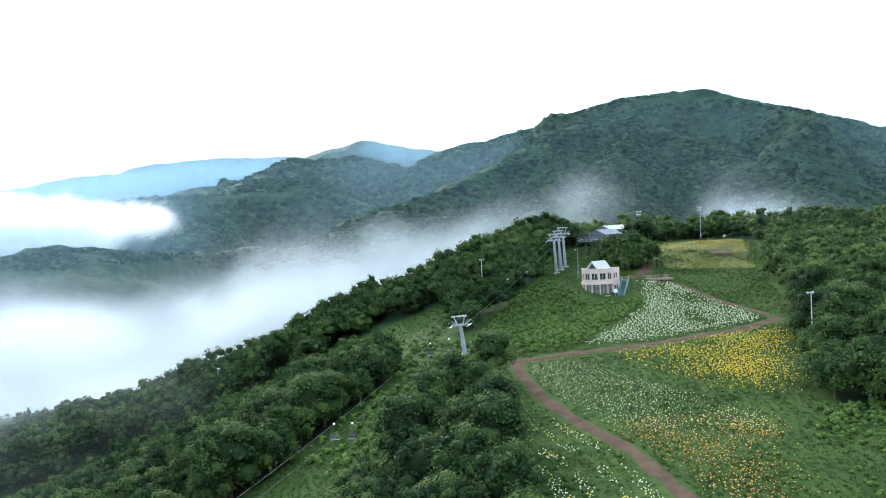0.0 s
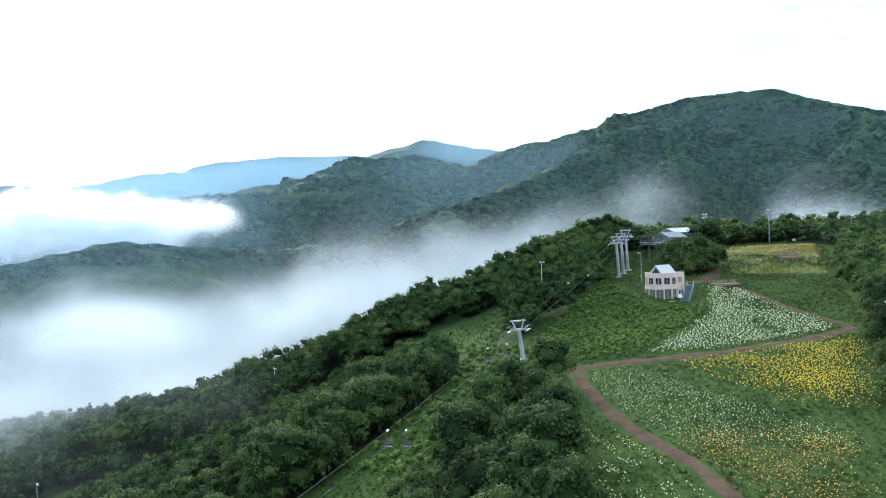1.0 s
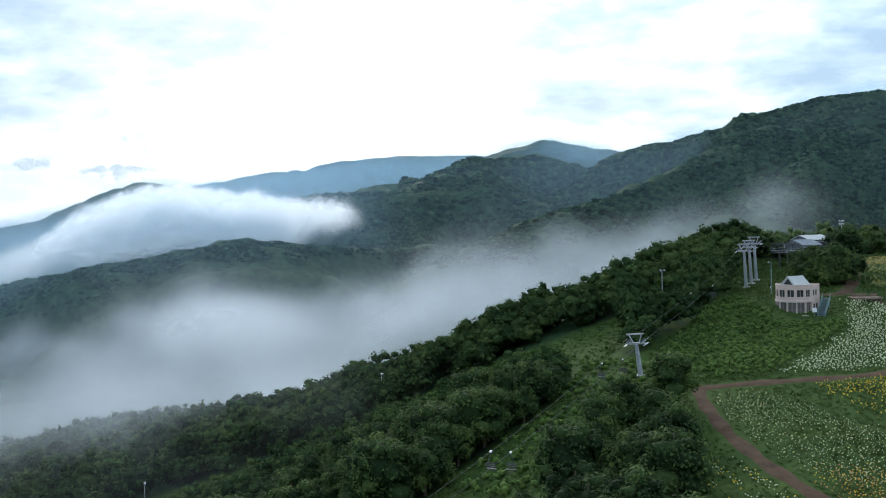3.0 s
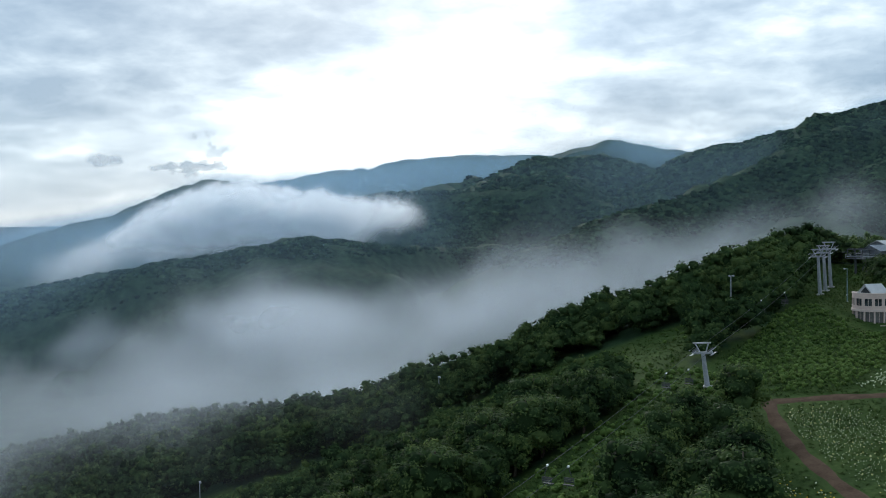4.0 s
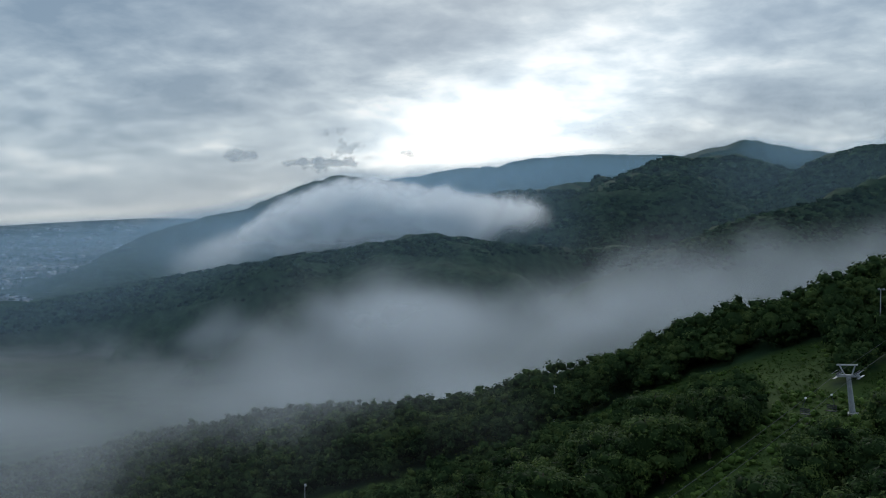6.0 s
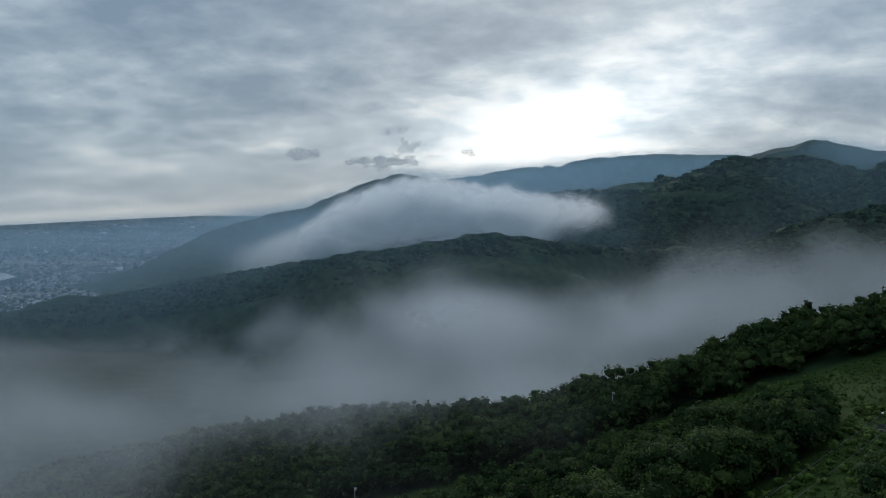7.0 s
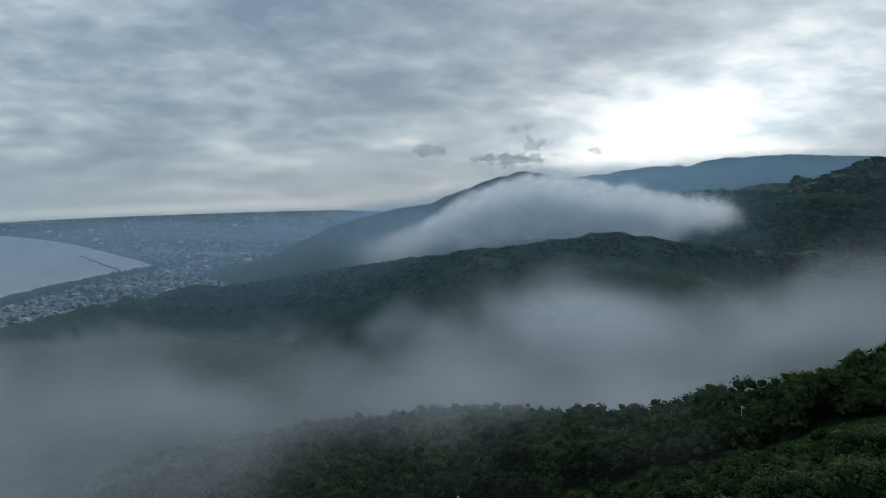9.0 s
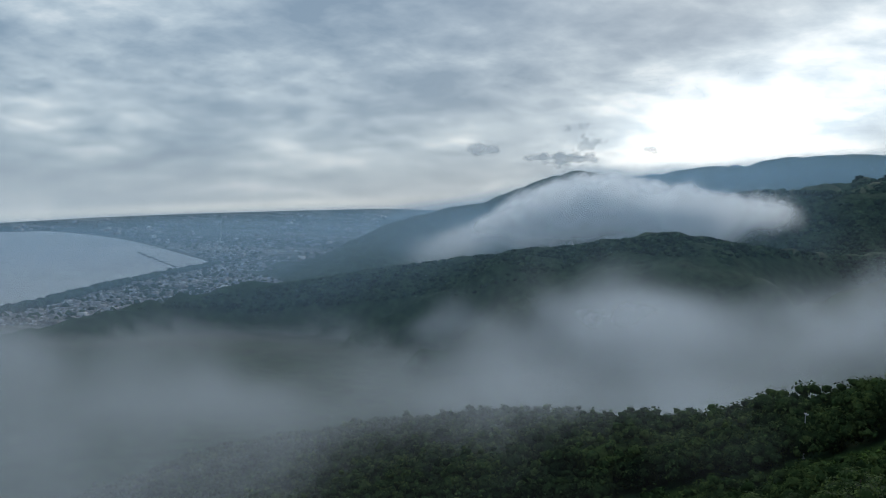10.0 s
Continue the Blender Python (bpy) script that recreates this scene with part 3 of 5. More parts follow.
        tagged(new("woods", scatter(kinds, spots, mat, "woods", 9)), label, "woods", kind="stuff")


def build_far_canopy():
    shapes = []
    rng = random.Random(8)
    for k in range(6):
        v, f = blob(rng, (0, 0, 0.1), 1.0, 3, 5, 0.5, True)
        shapes.append((np.array(v) * (1, 1, 0.72), np.array(f)))
    gen = np.random.RandomState(12)
    out, r = [], 340.0
    while r < 2450:
        gap = max(6.5, r * 0.0043) if r < 1750 else r * 0.0056
        az = np.arange(math.radians(-58 if r > 900 else -66), math.radians(33), gap / r)
        az = az + gen.uniform(-.45, .45, len(az)) * gap / r
        rr = r + gen.uniform(-.45, .45, len(az)) * gap
        x, y = rr * np.sin(az), rr * np.cos(az)
        z = height(x, y)
        rise = height(x * 1.012, y * 1.012) - z
        z = np.minimum(z, 0.5 * (z + rise) + 0.5 * height(x * 0.988, y * 0.988))
        ok = (rise > -0.08 * 0.012 * rr) & ((z > plain_height(x, y) + 10) | (r < 1150)) & ((r > 480) | (az < -0.66))
        ok &= (rr < 1750) | (az > -0.45)
        ok &= (rr > 1420) | (z > mist_top(np.degrees(az), rr) + np.where(rr < 470, -5, np.where((az > -0.05) & (az < 0.17), 24, np.where(az > 0.26, -30, 8))))
        out.append(np.c_[x, y, z + 0.04 * gap - 0.7, gap * gen.uniform(0.42, 0.86, len(az))][ok])
        r += gap
    spots = np.concatenate(out)
    ob = new("distant_woods", scatter(shapes, spots, M_CANOPY, "distant_woods", 13))
    ob.data.polygons.foreach_set("use_smooth", np.ones(len(ob.data.polygons), bool))
    tagged(ob, "dark green forest canopy covering the distant mountainsides", "forest", kind="stuff")


def part_mesh(name, bm, mat):
    me = bpy.data.meshes.new(name)
    bm.normal_update()
    bm.to_mesh(me)
    bm.free()
    me.materials.append(mat)
    return me


def part(name, bm, mat, parent, label=""):
    ob = new(name, part_mesh(name, bm, mat))
    ob.parent = parent
    return tagged(ob, label)


build_trees()
build_far_canopy()


# ---- mist in the valley, cloud over the ridge, haze before the far ranges ----
def curtain(r, az0, az1, step_deg, low, high, levels):
    """A hanging sheet of air at one distance; low and high give its lower and upper edge by bearing."""
    az = np.arange(az0, az1 + 0.01, step_deg)
    lo, hi = low(az), high(az)
    t = np.linspace(0, 1, levels)[:, None]
    z = lo[None] * (1 - t) + hi[None] * t
    A = np.radians(np.broadcast_to(az[None], z.shape))
    return r * np.sin(A), r * np.cos(A), z, az


def build_mist():
    vs, fs, dens, base = [], [], [], 0
    rs = np.r_[215, 245, 275, 305, 330, 352, 372, 392, 412, 434, 458, 486, np.linspace(520, 1230, 15)]
    for k, r in enumerate(rs):
        x, y, z, az = curtain(r, -76, 34, 0.65, lambda a: np.maximum(28.0, mist_top(a, r) - 120), lambda a: mist_top(a, r) + 40 + 0.03 * r, 19)
        ground = height(x, y)
        wave = 26.0 * fbm(x + 25 * k, y, 260.0, 4, 40) + 14.0 * fbm(x, z * 1.6 + 40 * k, 70.0, 4, 60)
        # billows that run on through the depth of the mist
        across, up = 800.0 * np.radians(az)[None] + 0 * z, 800.0 * (z - EYE_Z) / r
        billow = fbm(across + 7 * k, up * 1.9 + 3 * k, 150.0, 5, 57)
        wave = wave + np.interp(az, (-44, -34), (0.012, 0.03))[None] * r * fbm(across + 5 * k, up * 0.8, 85.0, 4, 63)
        body = step(24, -26, z - mist_top(az[None] + 0 * z, r) - wave)
        holes = np.interp(az, (-20, -10, -2, 10), (0.66, 0.58, 0.5, 0.58))[None] + np.interp(az, (-26, -12), (0.5, 1.1))[None] * fbm(x + 22 * k, z * 2.4, 200.0, 5, 50) + np.interp(az, (-44, -30, -2, 6), (0.25, 0.75, 0.75, 0.3))[None] * billow
        clear = step(7, 34 + 0.014 * r, z - ground) if r > 490 else step(-1, 15, z - ground)
        ends = step(-78, -70, az)[None] * step(34, 30, az)[None]
        start = np.maximum(step(500, 980, r) * 0.94 + 0.06 * step(370, 390, r), np.interp(az, (-46, -38, -30, -24, -18, -12, -5, 0), (0.65, 0.55, 0.62, 0.75, 0.62, 0.3, 0.2, 0.2) if r > 345 else (0.7, 0.3, 0.1, 0.2, 0.55, 0.4, 0.0, 0.0)) * step(150, 400, r))[None]
        thin = np.interp(az[None] + np.interp(az, (-4, 4), (0, 1.6))[None] * billow, (-75, -45, -32, -24, -12, -4, 0, 8, 10, 11.6, 13.2, 15.6, 17.5, 24, 30), (0.56, 0.56, 0.58, 0.86, 0.98, 0.52, 0.35, 0.46, 0.58, 0.34, 0.05, 0.06, 0.85, 1.0, 0.4))
        a = 0.32 * body * np.clip(holes, 0.04, 1.3) * clear * ends * start * thin
        vs.append(np.c_[x.ravel(), y.ravel(), z.ravel()])
        fs.append(grid_faces(*z.shape) + base)
        dens.append(a.ravel())
        base += z.size
    me = raw_mesh("valley_mist", np.concatenate(vs), np.concatenate(fs), M_MIST, True, {"mist_amount": np.concatenate(dens)})
    tagged(new("valley_mist", me), "white morning mist filling the wooded valley", "mist", kind="stuff")


def build_ridge_cloud():
    vs, fs, dens, base = [], [], [], 0
    for k in range(8):
        r = 1560 + 55 * k
        top = lambda a: EYE_Z + r * np.tan(np.radians(np.interp(a, (-40, -30.77, -29.54, -28.47, -26.78, -24.93, -23.4, -21.86, -19.43, -17.64, -15.6, -13.89, -12.87, -12.14, -5), (-3.4, -0.5, 0.36, 1.06, 1.84, 2.39, 2.65, 2.42, 1.96, 1.62, 1.47, 1.19, 0.95, 0.7, -2.4)))) - 5.0
        x, y, z, az = curtain(r, -40, -8.5, 0.22, lambda a: top(a) - 130, lambda a: top(a) + 26, 26)
        wave = 9.0 * fbm(x + 30 * k, y, 150.0, 4, 80) + 13.0 * fbm(x, z * 1.5, 46.0, 5, 90 + k)
        body = step(5, -17, z - top(az)[None] - wave)
        deep = np.interp(az, (-30, -26, -20, -15, -12), (80, 150, 140, 60, 25))[None]
        foot = step(-1.0, -0.2, (z - top(az)[None] + wave) / deep)
        ends = (step(-35.0, -26.0, az) * step(-12.5, -15.2, az))[None]
        a = 0.85 * body * foot * ends * np.clip(0.85 + 0.4 * fbm(x + 50 * k, z, 130.0, 3, 70), 0, 1.2) * step(-5, 30, z - height(x, y))
        vs.append(np.c_[x.ravel(), y.ravel(), z.ravel()])
        fs.append(grid_faces(*z.shape) + base)
        dens.append(a.ravel())
        base += z.size
    me = raw_mesh("ridge_cloud", np.concatenate(vs), np.concatenate(fs), M_CLOUD, True, {"mist_amount": np.concatenate(dens)})
    tagged(new("ridge_cloud", me), "bright white cloud spilling over the middle ridge", "cloud", kind="stuff")


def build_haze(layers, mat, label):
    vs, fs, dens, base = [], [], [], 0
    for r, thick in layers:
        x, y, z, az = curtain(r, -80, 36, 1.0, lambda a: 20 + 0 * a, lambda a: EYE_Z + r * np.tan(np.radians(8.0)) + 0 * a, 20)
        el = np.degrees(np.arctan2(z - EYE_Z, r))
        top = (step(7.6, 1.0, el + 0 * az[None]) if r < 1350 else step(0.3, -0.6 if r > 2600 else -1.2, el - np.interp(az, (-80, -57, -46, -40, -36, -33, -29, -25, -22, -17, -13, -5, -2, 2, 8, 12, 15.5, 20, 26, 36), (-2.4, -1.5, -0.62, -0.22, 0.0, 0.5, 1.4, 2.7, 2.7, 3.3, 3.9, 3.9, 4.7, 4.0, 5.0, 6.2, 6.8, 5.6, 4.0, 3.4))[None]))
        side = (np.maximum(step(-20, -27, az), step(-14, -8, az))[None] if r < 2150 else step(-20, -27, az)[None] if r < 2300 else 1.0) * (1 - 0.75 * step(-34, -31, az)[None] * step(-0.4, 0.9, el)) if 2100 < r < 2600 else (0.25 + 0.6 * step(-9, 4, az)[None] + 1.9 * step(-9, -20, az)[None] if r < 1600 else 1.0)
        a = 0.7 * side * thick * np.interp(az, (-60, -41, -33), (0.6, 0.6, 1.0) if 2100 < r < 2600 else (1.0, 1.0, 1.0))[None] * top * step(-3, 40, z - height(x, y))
        vs.append(np.c_[x.ravel(), y.ravel(), z.ravel()])
        fs.append(grid_faces(*z.shape) + base)
        dens.append(a.ravel())
        base += z.size
    me = raw_mesh("haze", np.concatenate(vs), np.concatenate(fs), mat, True, {"mist_amount": np.concatenate(dens)})
    tagged(new("haze", me), label, "haze", kind="stuff")


build_mist()
build_ridge_cloud()
# tinted sheets added at set distances stand in for aerial haze
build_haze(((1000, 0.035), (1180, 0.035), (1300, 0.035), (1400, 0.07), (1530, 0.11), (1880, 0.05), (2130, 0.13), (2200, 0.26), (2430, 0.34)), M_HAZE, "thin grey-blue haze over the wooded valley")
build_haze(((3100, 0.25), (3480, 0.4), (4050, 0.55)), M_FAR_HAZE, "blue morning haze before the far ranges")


# ---- small mesh builders ----
def box(bm, x0, x1, y0, y1, z0, z1):
    v = [bm.verts.new((x, y, z)) for z in (z0, z1) for x, y in ((x0, y0), (x1, y0), (x1, y1), (x0, y1))]
    for f in ((3, 2, 1, 0), (4, 5, 6, 7), (0, 1, 5, 4), (1, 2, 6, 5), (2, 3, 7, 6), (3, 0, 4, 7)):
        bm.faces.new([v[i] for i in f])
    return bm


def tube(bm, a, b, r0, r1=None, sides=8):
    a, b, r1 = Vector(a), Vector(b), r0 if r1 is None else r1
    q = (b - a).to_track_quat("Z", "Y").to_matrix()
    rings = [[bm.verts.new(c + q @ Vector((r * math.cos(2 * math.pi * k / sides), r * math.sin(2 * math.pi * k / sides), 0))) for k in range(sides)] for c, r in ((a, r0), (b, r1))]
    for k in range(sides):
        bm.faces.new((rings[0][k], rings[0][(k + 1) % sides], rings[1][(k + 1) % sides], rings[1][k]))
    bm.faces.new(rings[1])
    bm.faces.new(rings[0][::-1])
    return bm


def arc_wall(bm, r_in, r_out, a0, a1, z0, z1, n=8):
    """A curved piece of wall between two bearings, in degrees from +x."""
    cols = []
    for k in range(n + 1):
        a = radians(a0 + (a1 - a0) * k / n)
        c, s = math.cos(a), math.sin(a)
        cols.append([bm.verts.new((r * c, r * s, z)) for r, z in ((r_in, z0), (r_out, z0), (r_out, z1), (r_in, z1))])
    for p, q in zip(cols[:-1], cols[1:]):
        for i in range(4):
            j = (i + 1) % 4
            bm.faces.new((p[i], p[j], q[j], q[i]))
    bm.faces.new(cols[0][::-1])
    bm.faces.new(cols[-1])
    return bm


def B():
    return bmesh.new()


def thing(name, label, category, m, group=""):
    ob = tagged(new(name), label, category, group)
    ob.matrix_world = m
    return ob


def ground_at(x, y):
    return float(height(np.array([x]), np.array([y]))[0])


M_WALL = surface("cream_render", (0.46, 0.35, 0.31), (0.62, 0.49, 0.44), 0.5, 0.85, 0, 0.15)
M_TRIM = surface("pale_trim", (0.47, 0.37, 0.33), (0.62, 0.51, 0.46), 0.8, 0.8, 0, 0.1)
M_ROOFW = surface("pale_sheet_roof", (0.33, 0.34, 0.345), (0.48, 0.49, 0.49), 0.6, 0.5, 0.0, 0.1)
M_ROOFD = surface("grey_sheet_roof", (0.11, 0.125, 0.15), (0.25, 0.28, 0.31), 0.5, 0.5, 0.2, 0.1)
M_STEEL = surface("galvanised_steel", (0.26, 0.28, 0.31), (0.41, 0.43, 0.46), 1.2, 0.55, 0.3, 0.1)
M_DARKM = surface("dark_steel", (0.05, 0.055, 0.06), (0.11, 0.12, 0.13), 1.2, 0.6, 0.3, 0.1)
M_SEAT = surface("dark_painted_slats", (0.03, 0.034, 0.036), (0.075, 0.08, 0.08), 1.2, 0.8, 0.0, 0.1)
M_TEAL = surface("weathered_teal_metal", (0.10, 0.17, 0.18), (0.2, 0.28, 0.29), 1.0, 0.6, 0.1, 0.1)
M_WOOD = surface("weathered_planks", (0.12, 0.085, 0.06), (0.30, 0.22, 0.17), 1.5, 0.9, 0, 0.4)
M_LAMPW = surface("white_lamp_glass", (0.72, 0.74, 0.76), (0.86, 0.87, 0.88), 3.0, 0.3, 0, 0.02)
M_CONC = surface("concrete", (0.28, 0.28, 0.27), (0.42, 0.42, 0.40), 0.8, 0.9, 0, 0.3)


def glass_material():
    m, nt, bsdf = material("window_glass")
    n = noise_node(nt, position(nt), 0.7, 3.0, 0.5)
    nt.links.new(ramp(nt, n, (0.35, (0.018, 0.022, 0.026)), (0.7, (0.07, 0.08, 0.085))), bsdf.inputs["Base Color"])
    bsdf.inputs["Roughness"].default_value = 0.08
    bsdf.inputs["Specular IOR Level"].default_value = 0.5
    return m


M_GLASS = glass_material()
M_CURTAIN = surface("curtained_glass", (0.07, 0.068, 0.066), (0.17, 0.165, 0.16), 0.9, 0.3, 0, 0.02)


# ---- the round-fronted house on the knoll ----
def build_house():
    gx, gy = 49.7, 261.5
    root = thing("house", "cream two-storey house with a round front and gabled skylight", "house", pose(gx, gy, 176.7, 0, 0, -34) @ Matrix.Diagonal((0.96, 0.96, 1.02, 1)))
    R, T = 4.4, 0.3
    back = 4.6
    wall = B()
    arc_wall(wall, R - T, R, 180, 360, 3.45, 4.2, 28)
    arc_wall(wall, R - T, R, 180, 360, 5.8, 6.9, 28)
    wins = ((188, 202), (211, 232), (241, 262), (271, 292), (301, 322), (331, 350))
    edges = [180] + [a for w in wins for a in w] + [360]
    for a0, a1 in zip(edges[0::2], edges[1::2]):
        arc_wall(wall, R - T, R, a0, a1, 4.202, 5.798, 3)
    part("upper_wall", wall, M_WALL, root)
    side = B()
    for s in (-1, 1):
        x0, x1 = sorted((s * R, s * (R - T)))
        for y0, y1, z0, z1 in ((0.02, back, 0.0, 1.0), (0.02, 1.0, 1.0, 2.4), (2.2, 2.6, 1.0, 2.4), (3.8, back, 1.0, 2.4), (0.02, back, 2.4, 4.35),
                               (0.02, 0.8, 4.35, 5.65), (1.7, 2.3, 4.35, 5.65), (3.2, back, 4.35, 5.65), (0.02, back, 5.65, 6.9)):
            box(side, x0, x1, y0, y1, z0, z1)
    box(side, -R, R, back + 0.01, back + T, 0.0, 6.9)
    part("side_wall", side, M_WALL, root)
    part("floor_band", arc_wall(B(), R - T - 0.2, R + 0.22, 180, 360, 2.95, 3.44, 28), M_TRIM, root)
    part("coping", arc_wall(B(), R - T - 0.05, R + 0.1, 180, 360, 6.905, 7.03, 28), M_TRIM, root)
    part("plinth", arc_wall(B(), R - 0.9, R + 0.12, 180, 360, -1.2, 0.4, 28), M_TRIM, root)
    n = 6
    for k in range(n + 1):
        a = 180 + 180 * k / n
        part("column", arc_wall(B(), R - 0.4, R + 0.02, max(180, a - 2.2), min(360, a + 2.2), 0.405, 2.945, 2), M_TRIM, root)
    for k in range(n):
        a0, a1 = 180 + 180 * k / n + 2.6, 180 + 180 * (k + 1) / n - 2.6
        w = part("lower_window", arc_wall(B(), R - 0.5, R - 0.44, a0, a1, 0.45, 2.9, 3), M_CURTAIN, root, "grey-curtained lower window")
        part("mullion", arc_wall(B(), R - 0.43, R - 0.38, (a0 + a1) / 2 - 0.6, (a0 + a1) / 2 + 0.6, 0.45, 2.9, 1), M_TRIM, w)
    for a0, a1 in wins:
        w = part("window", arc_wall(B(), R - 0.22, R - 0.18, a0, a1, 4.21, 5.79, 3), M_GLASS, root, "dark upper window")
        part("sill", arc_wall(B(), R - 0.16, R + 0.1, a0 - 0.6, a1 + 0.6, 4.12, 4.195, 3), M_TRIM, w)
        part("frame", arc_wall(B(), R - 0.17, R - 0.1, (a0 + a1) / 2 - 0.5, (a0 + a1) / 2 + 0.5, 4.21, 5.79, 1), M_TRIM, w)
    for s in (-1, 1):
        for y0, y1, z0, z1 in ((1.0, 2.2, 1.0, 2.4), (2.6, 3.8, 1.0, 2.4), (0.8, 1.7, 4.35, 5.65), (2.3, 3.2, 4.35, 5.65)):
            x0, x1 = sorted((s * (R - 0.2), s * (R - 0.15)))
            part("window", box(B(), x0, x1, y0, y1, z0, z1), M_GLASS, root, "dark side window")
    roof = B()
    pts = [(R - T, back), (-(R - T), back)] + [((R - T) * math.cos(radians(a)), (R - T) * math.sin(radians(a))) for a in range(180, 361, 10)]
    for z in (6.2, 6.35):
        f = roof.faces.new([roof.verts.new((x, y, z)) for x, y in pts])
    part("flat_roof", roof, M_CONC, root)
    # skylight house on the roof
    w, e, h, y0, y1 = 2.2, 6.9, 8.7, -1.6, 3.0
    body = B()
    for yy in (y0, y1):
        body.faces.new([body.verts.new(p) for p in ((-w, yy, 6.36), (w, yy, 6.36), (w, yy, e), (0, yy, h), (-w, yy, e))])
    for s in (-1, 1):
        body.faces.new([body.verts.new(p) for p in ((s * w, y0, 6.36), (s * w, y1, 6.36), (s * w, y1, e), (s * w, y0, e))])
    spin = Matrix.Rotation(radians(-24), 3, "Z")
    bmesh.ops.rotate(body, cent=(0, 0.8, 0), matrix=spin, verts=body.verts)
    sky = part("skylight", body, M_ROOFW, root, "white gabled skylight")
    for s in (-1, 1):
        slab = B()
        v = []
        for dz in (0.03, 0.15):
            v.append([slab.verts.new(p) for p in ((0, y0 - .25, h + dz), (0, y1 + .25, h + dz), (s * (w + .3), y1 + .25, e - .25 + dz), (s * (w + .3), y0 - .25, e - .25 + dz))])
        slab.faces.new(v[0])
        slab.faces.new(v[1])
        for i in range(4):
            slab.faces.new((v[0][i], v[0][(i + 1) % 4], v[1][(i + 1) % 4], v[1][i]))
        bmesh.ops.rotate(slab, cent=(0, 0.8, 0), matrix=spin, verts=slab.verts)
        part("roof_slope", slab, M_ROOFW, sky)
    tri = B()
    tri.faces.new([tri.verts.new(p) for p in ((-w * .72, y0 - .03, e), (w * .72, y0 - .03, e), (0, y0 - .03, h - .45))])
    bmesh.ops.rotate(tri, cent=(0, 0.8, 0), matrix=spin, verts=tri.verts)
    part("gable_glass", tri, M_GLASS, sky)
    # white steps at the foot
    steps = thing("entrance_steps", "short pale concrete steps beside the house", "steps", root.matrix_world @ pose(4.3, -3.9, 0, 0, 0, 40))
    for k in range(4):
        part("tread", box(B(), -0.8, 0.8, -0.35 * (4 - k), -0.35 * (3 - k) - 0.004, -1.4, -0.5 + 0.22 * k), M_TRIM, steps)


def build_stair():
    z = 176.9
    root = thing("outdoor_stair", "weathered teal metal stair beside the house", "stair", pose(54.3, 254.9, z, 0, 0, -22))
    run, rise, n = 7.7, 3.4, 14
    pan = B()
    lo = [pan.verts.new((x, run * t, rise * t - 0.12)) for x, t in ((-.78, 0), (.78, 0), (.78, 1), (-.78, 1))]
    hi = [pan.verts.new((v.co.x, v.co.y, v.co.z + 0.1)) for v in lo]
    pan.faces.new(lo[::-1]), pan.faces.new(hi)
    for i in range(4):
        pan.faces.new((lo[i], lo[(i + 1) % 4], hi[(i + 1) % 4], hi[i]))
    part("soffit_panel", pan, M_TEAL, root)
    for y in (2.6, 7.4):
        for s in (-.7, .7):
            part("support", tube(B(), (s, y, rise * y / run - .15), (s, y, -2.4), .06, sides=6), M_TEAL, root)
    for s in (-0.85, 0.85):
        b = B()
        v = [[b.verts.new((s + dx, run * t, rise * t + dz)) for t, dz in ((0, -0.3), (1, -0.3), (1, 0.62), (0, 0.62))] for dx in (-0.05, 0.05)]
        b.faces.new(v[0]), b.faces.new(v[1])
        for i in range(4):
            b.faces.new((v[0][i], v[0][(i + 1) % 4], v[1][(i + 1) % 4], v[1][i]))
        part("stringer", b, M_TEAL, root)
        part("handrail", tube(B(), (s, 0, 1.1), (s, run, rise + 1.1), 0.04), M_TEAL, root)
        for k in range(5):
            t = k / 4
            part("post", tube(B(), (s, run * t, rise * t + .3), (s, run * t, rise * t + 1.1), 0.035, sides=6), M_TEAL, root)
    for k in range(n):
        t = (k + 0.5) / n
        part("tread", box(B(), -0.79, 0.79, run * t - .25, run * t + .25, rise * t + .18, rise * t + .22), M_TEAL, root)
    box_ob = thing("sign_board", "small white board on a post by the stair", "sign", pose(53.0, 255.4, ground_at(53.0, 255.4)))
    part("post", tube(B(), (0, 0, -0.3), (0, 0, 1.6), 0.05, sides=6), M_STEEL, box_ob)
    part("board", box(B(), -0.5, 0.5, -0.08, -0.054, 1.0, 2.0), M_LAMPW, box_ob)


# ---- chair lift ----
LIFT_A, LIFT_B = Vector((11.0, 215.0)), Vector((46.5, 304.0))
LIFT_DIR = (LIFT_B - LIFT_A).normalized()
LIFT_SIDE = Vector((LIFT_DIR.y, -LIFT_DIR.x))
LIFT_TURN = math.degrees(math.atan2(LIFT_DIR.y, LIFT_DIR.x)) - 90
GAUGE = 1.5


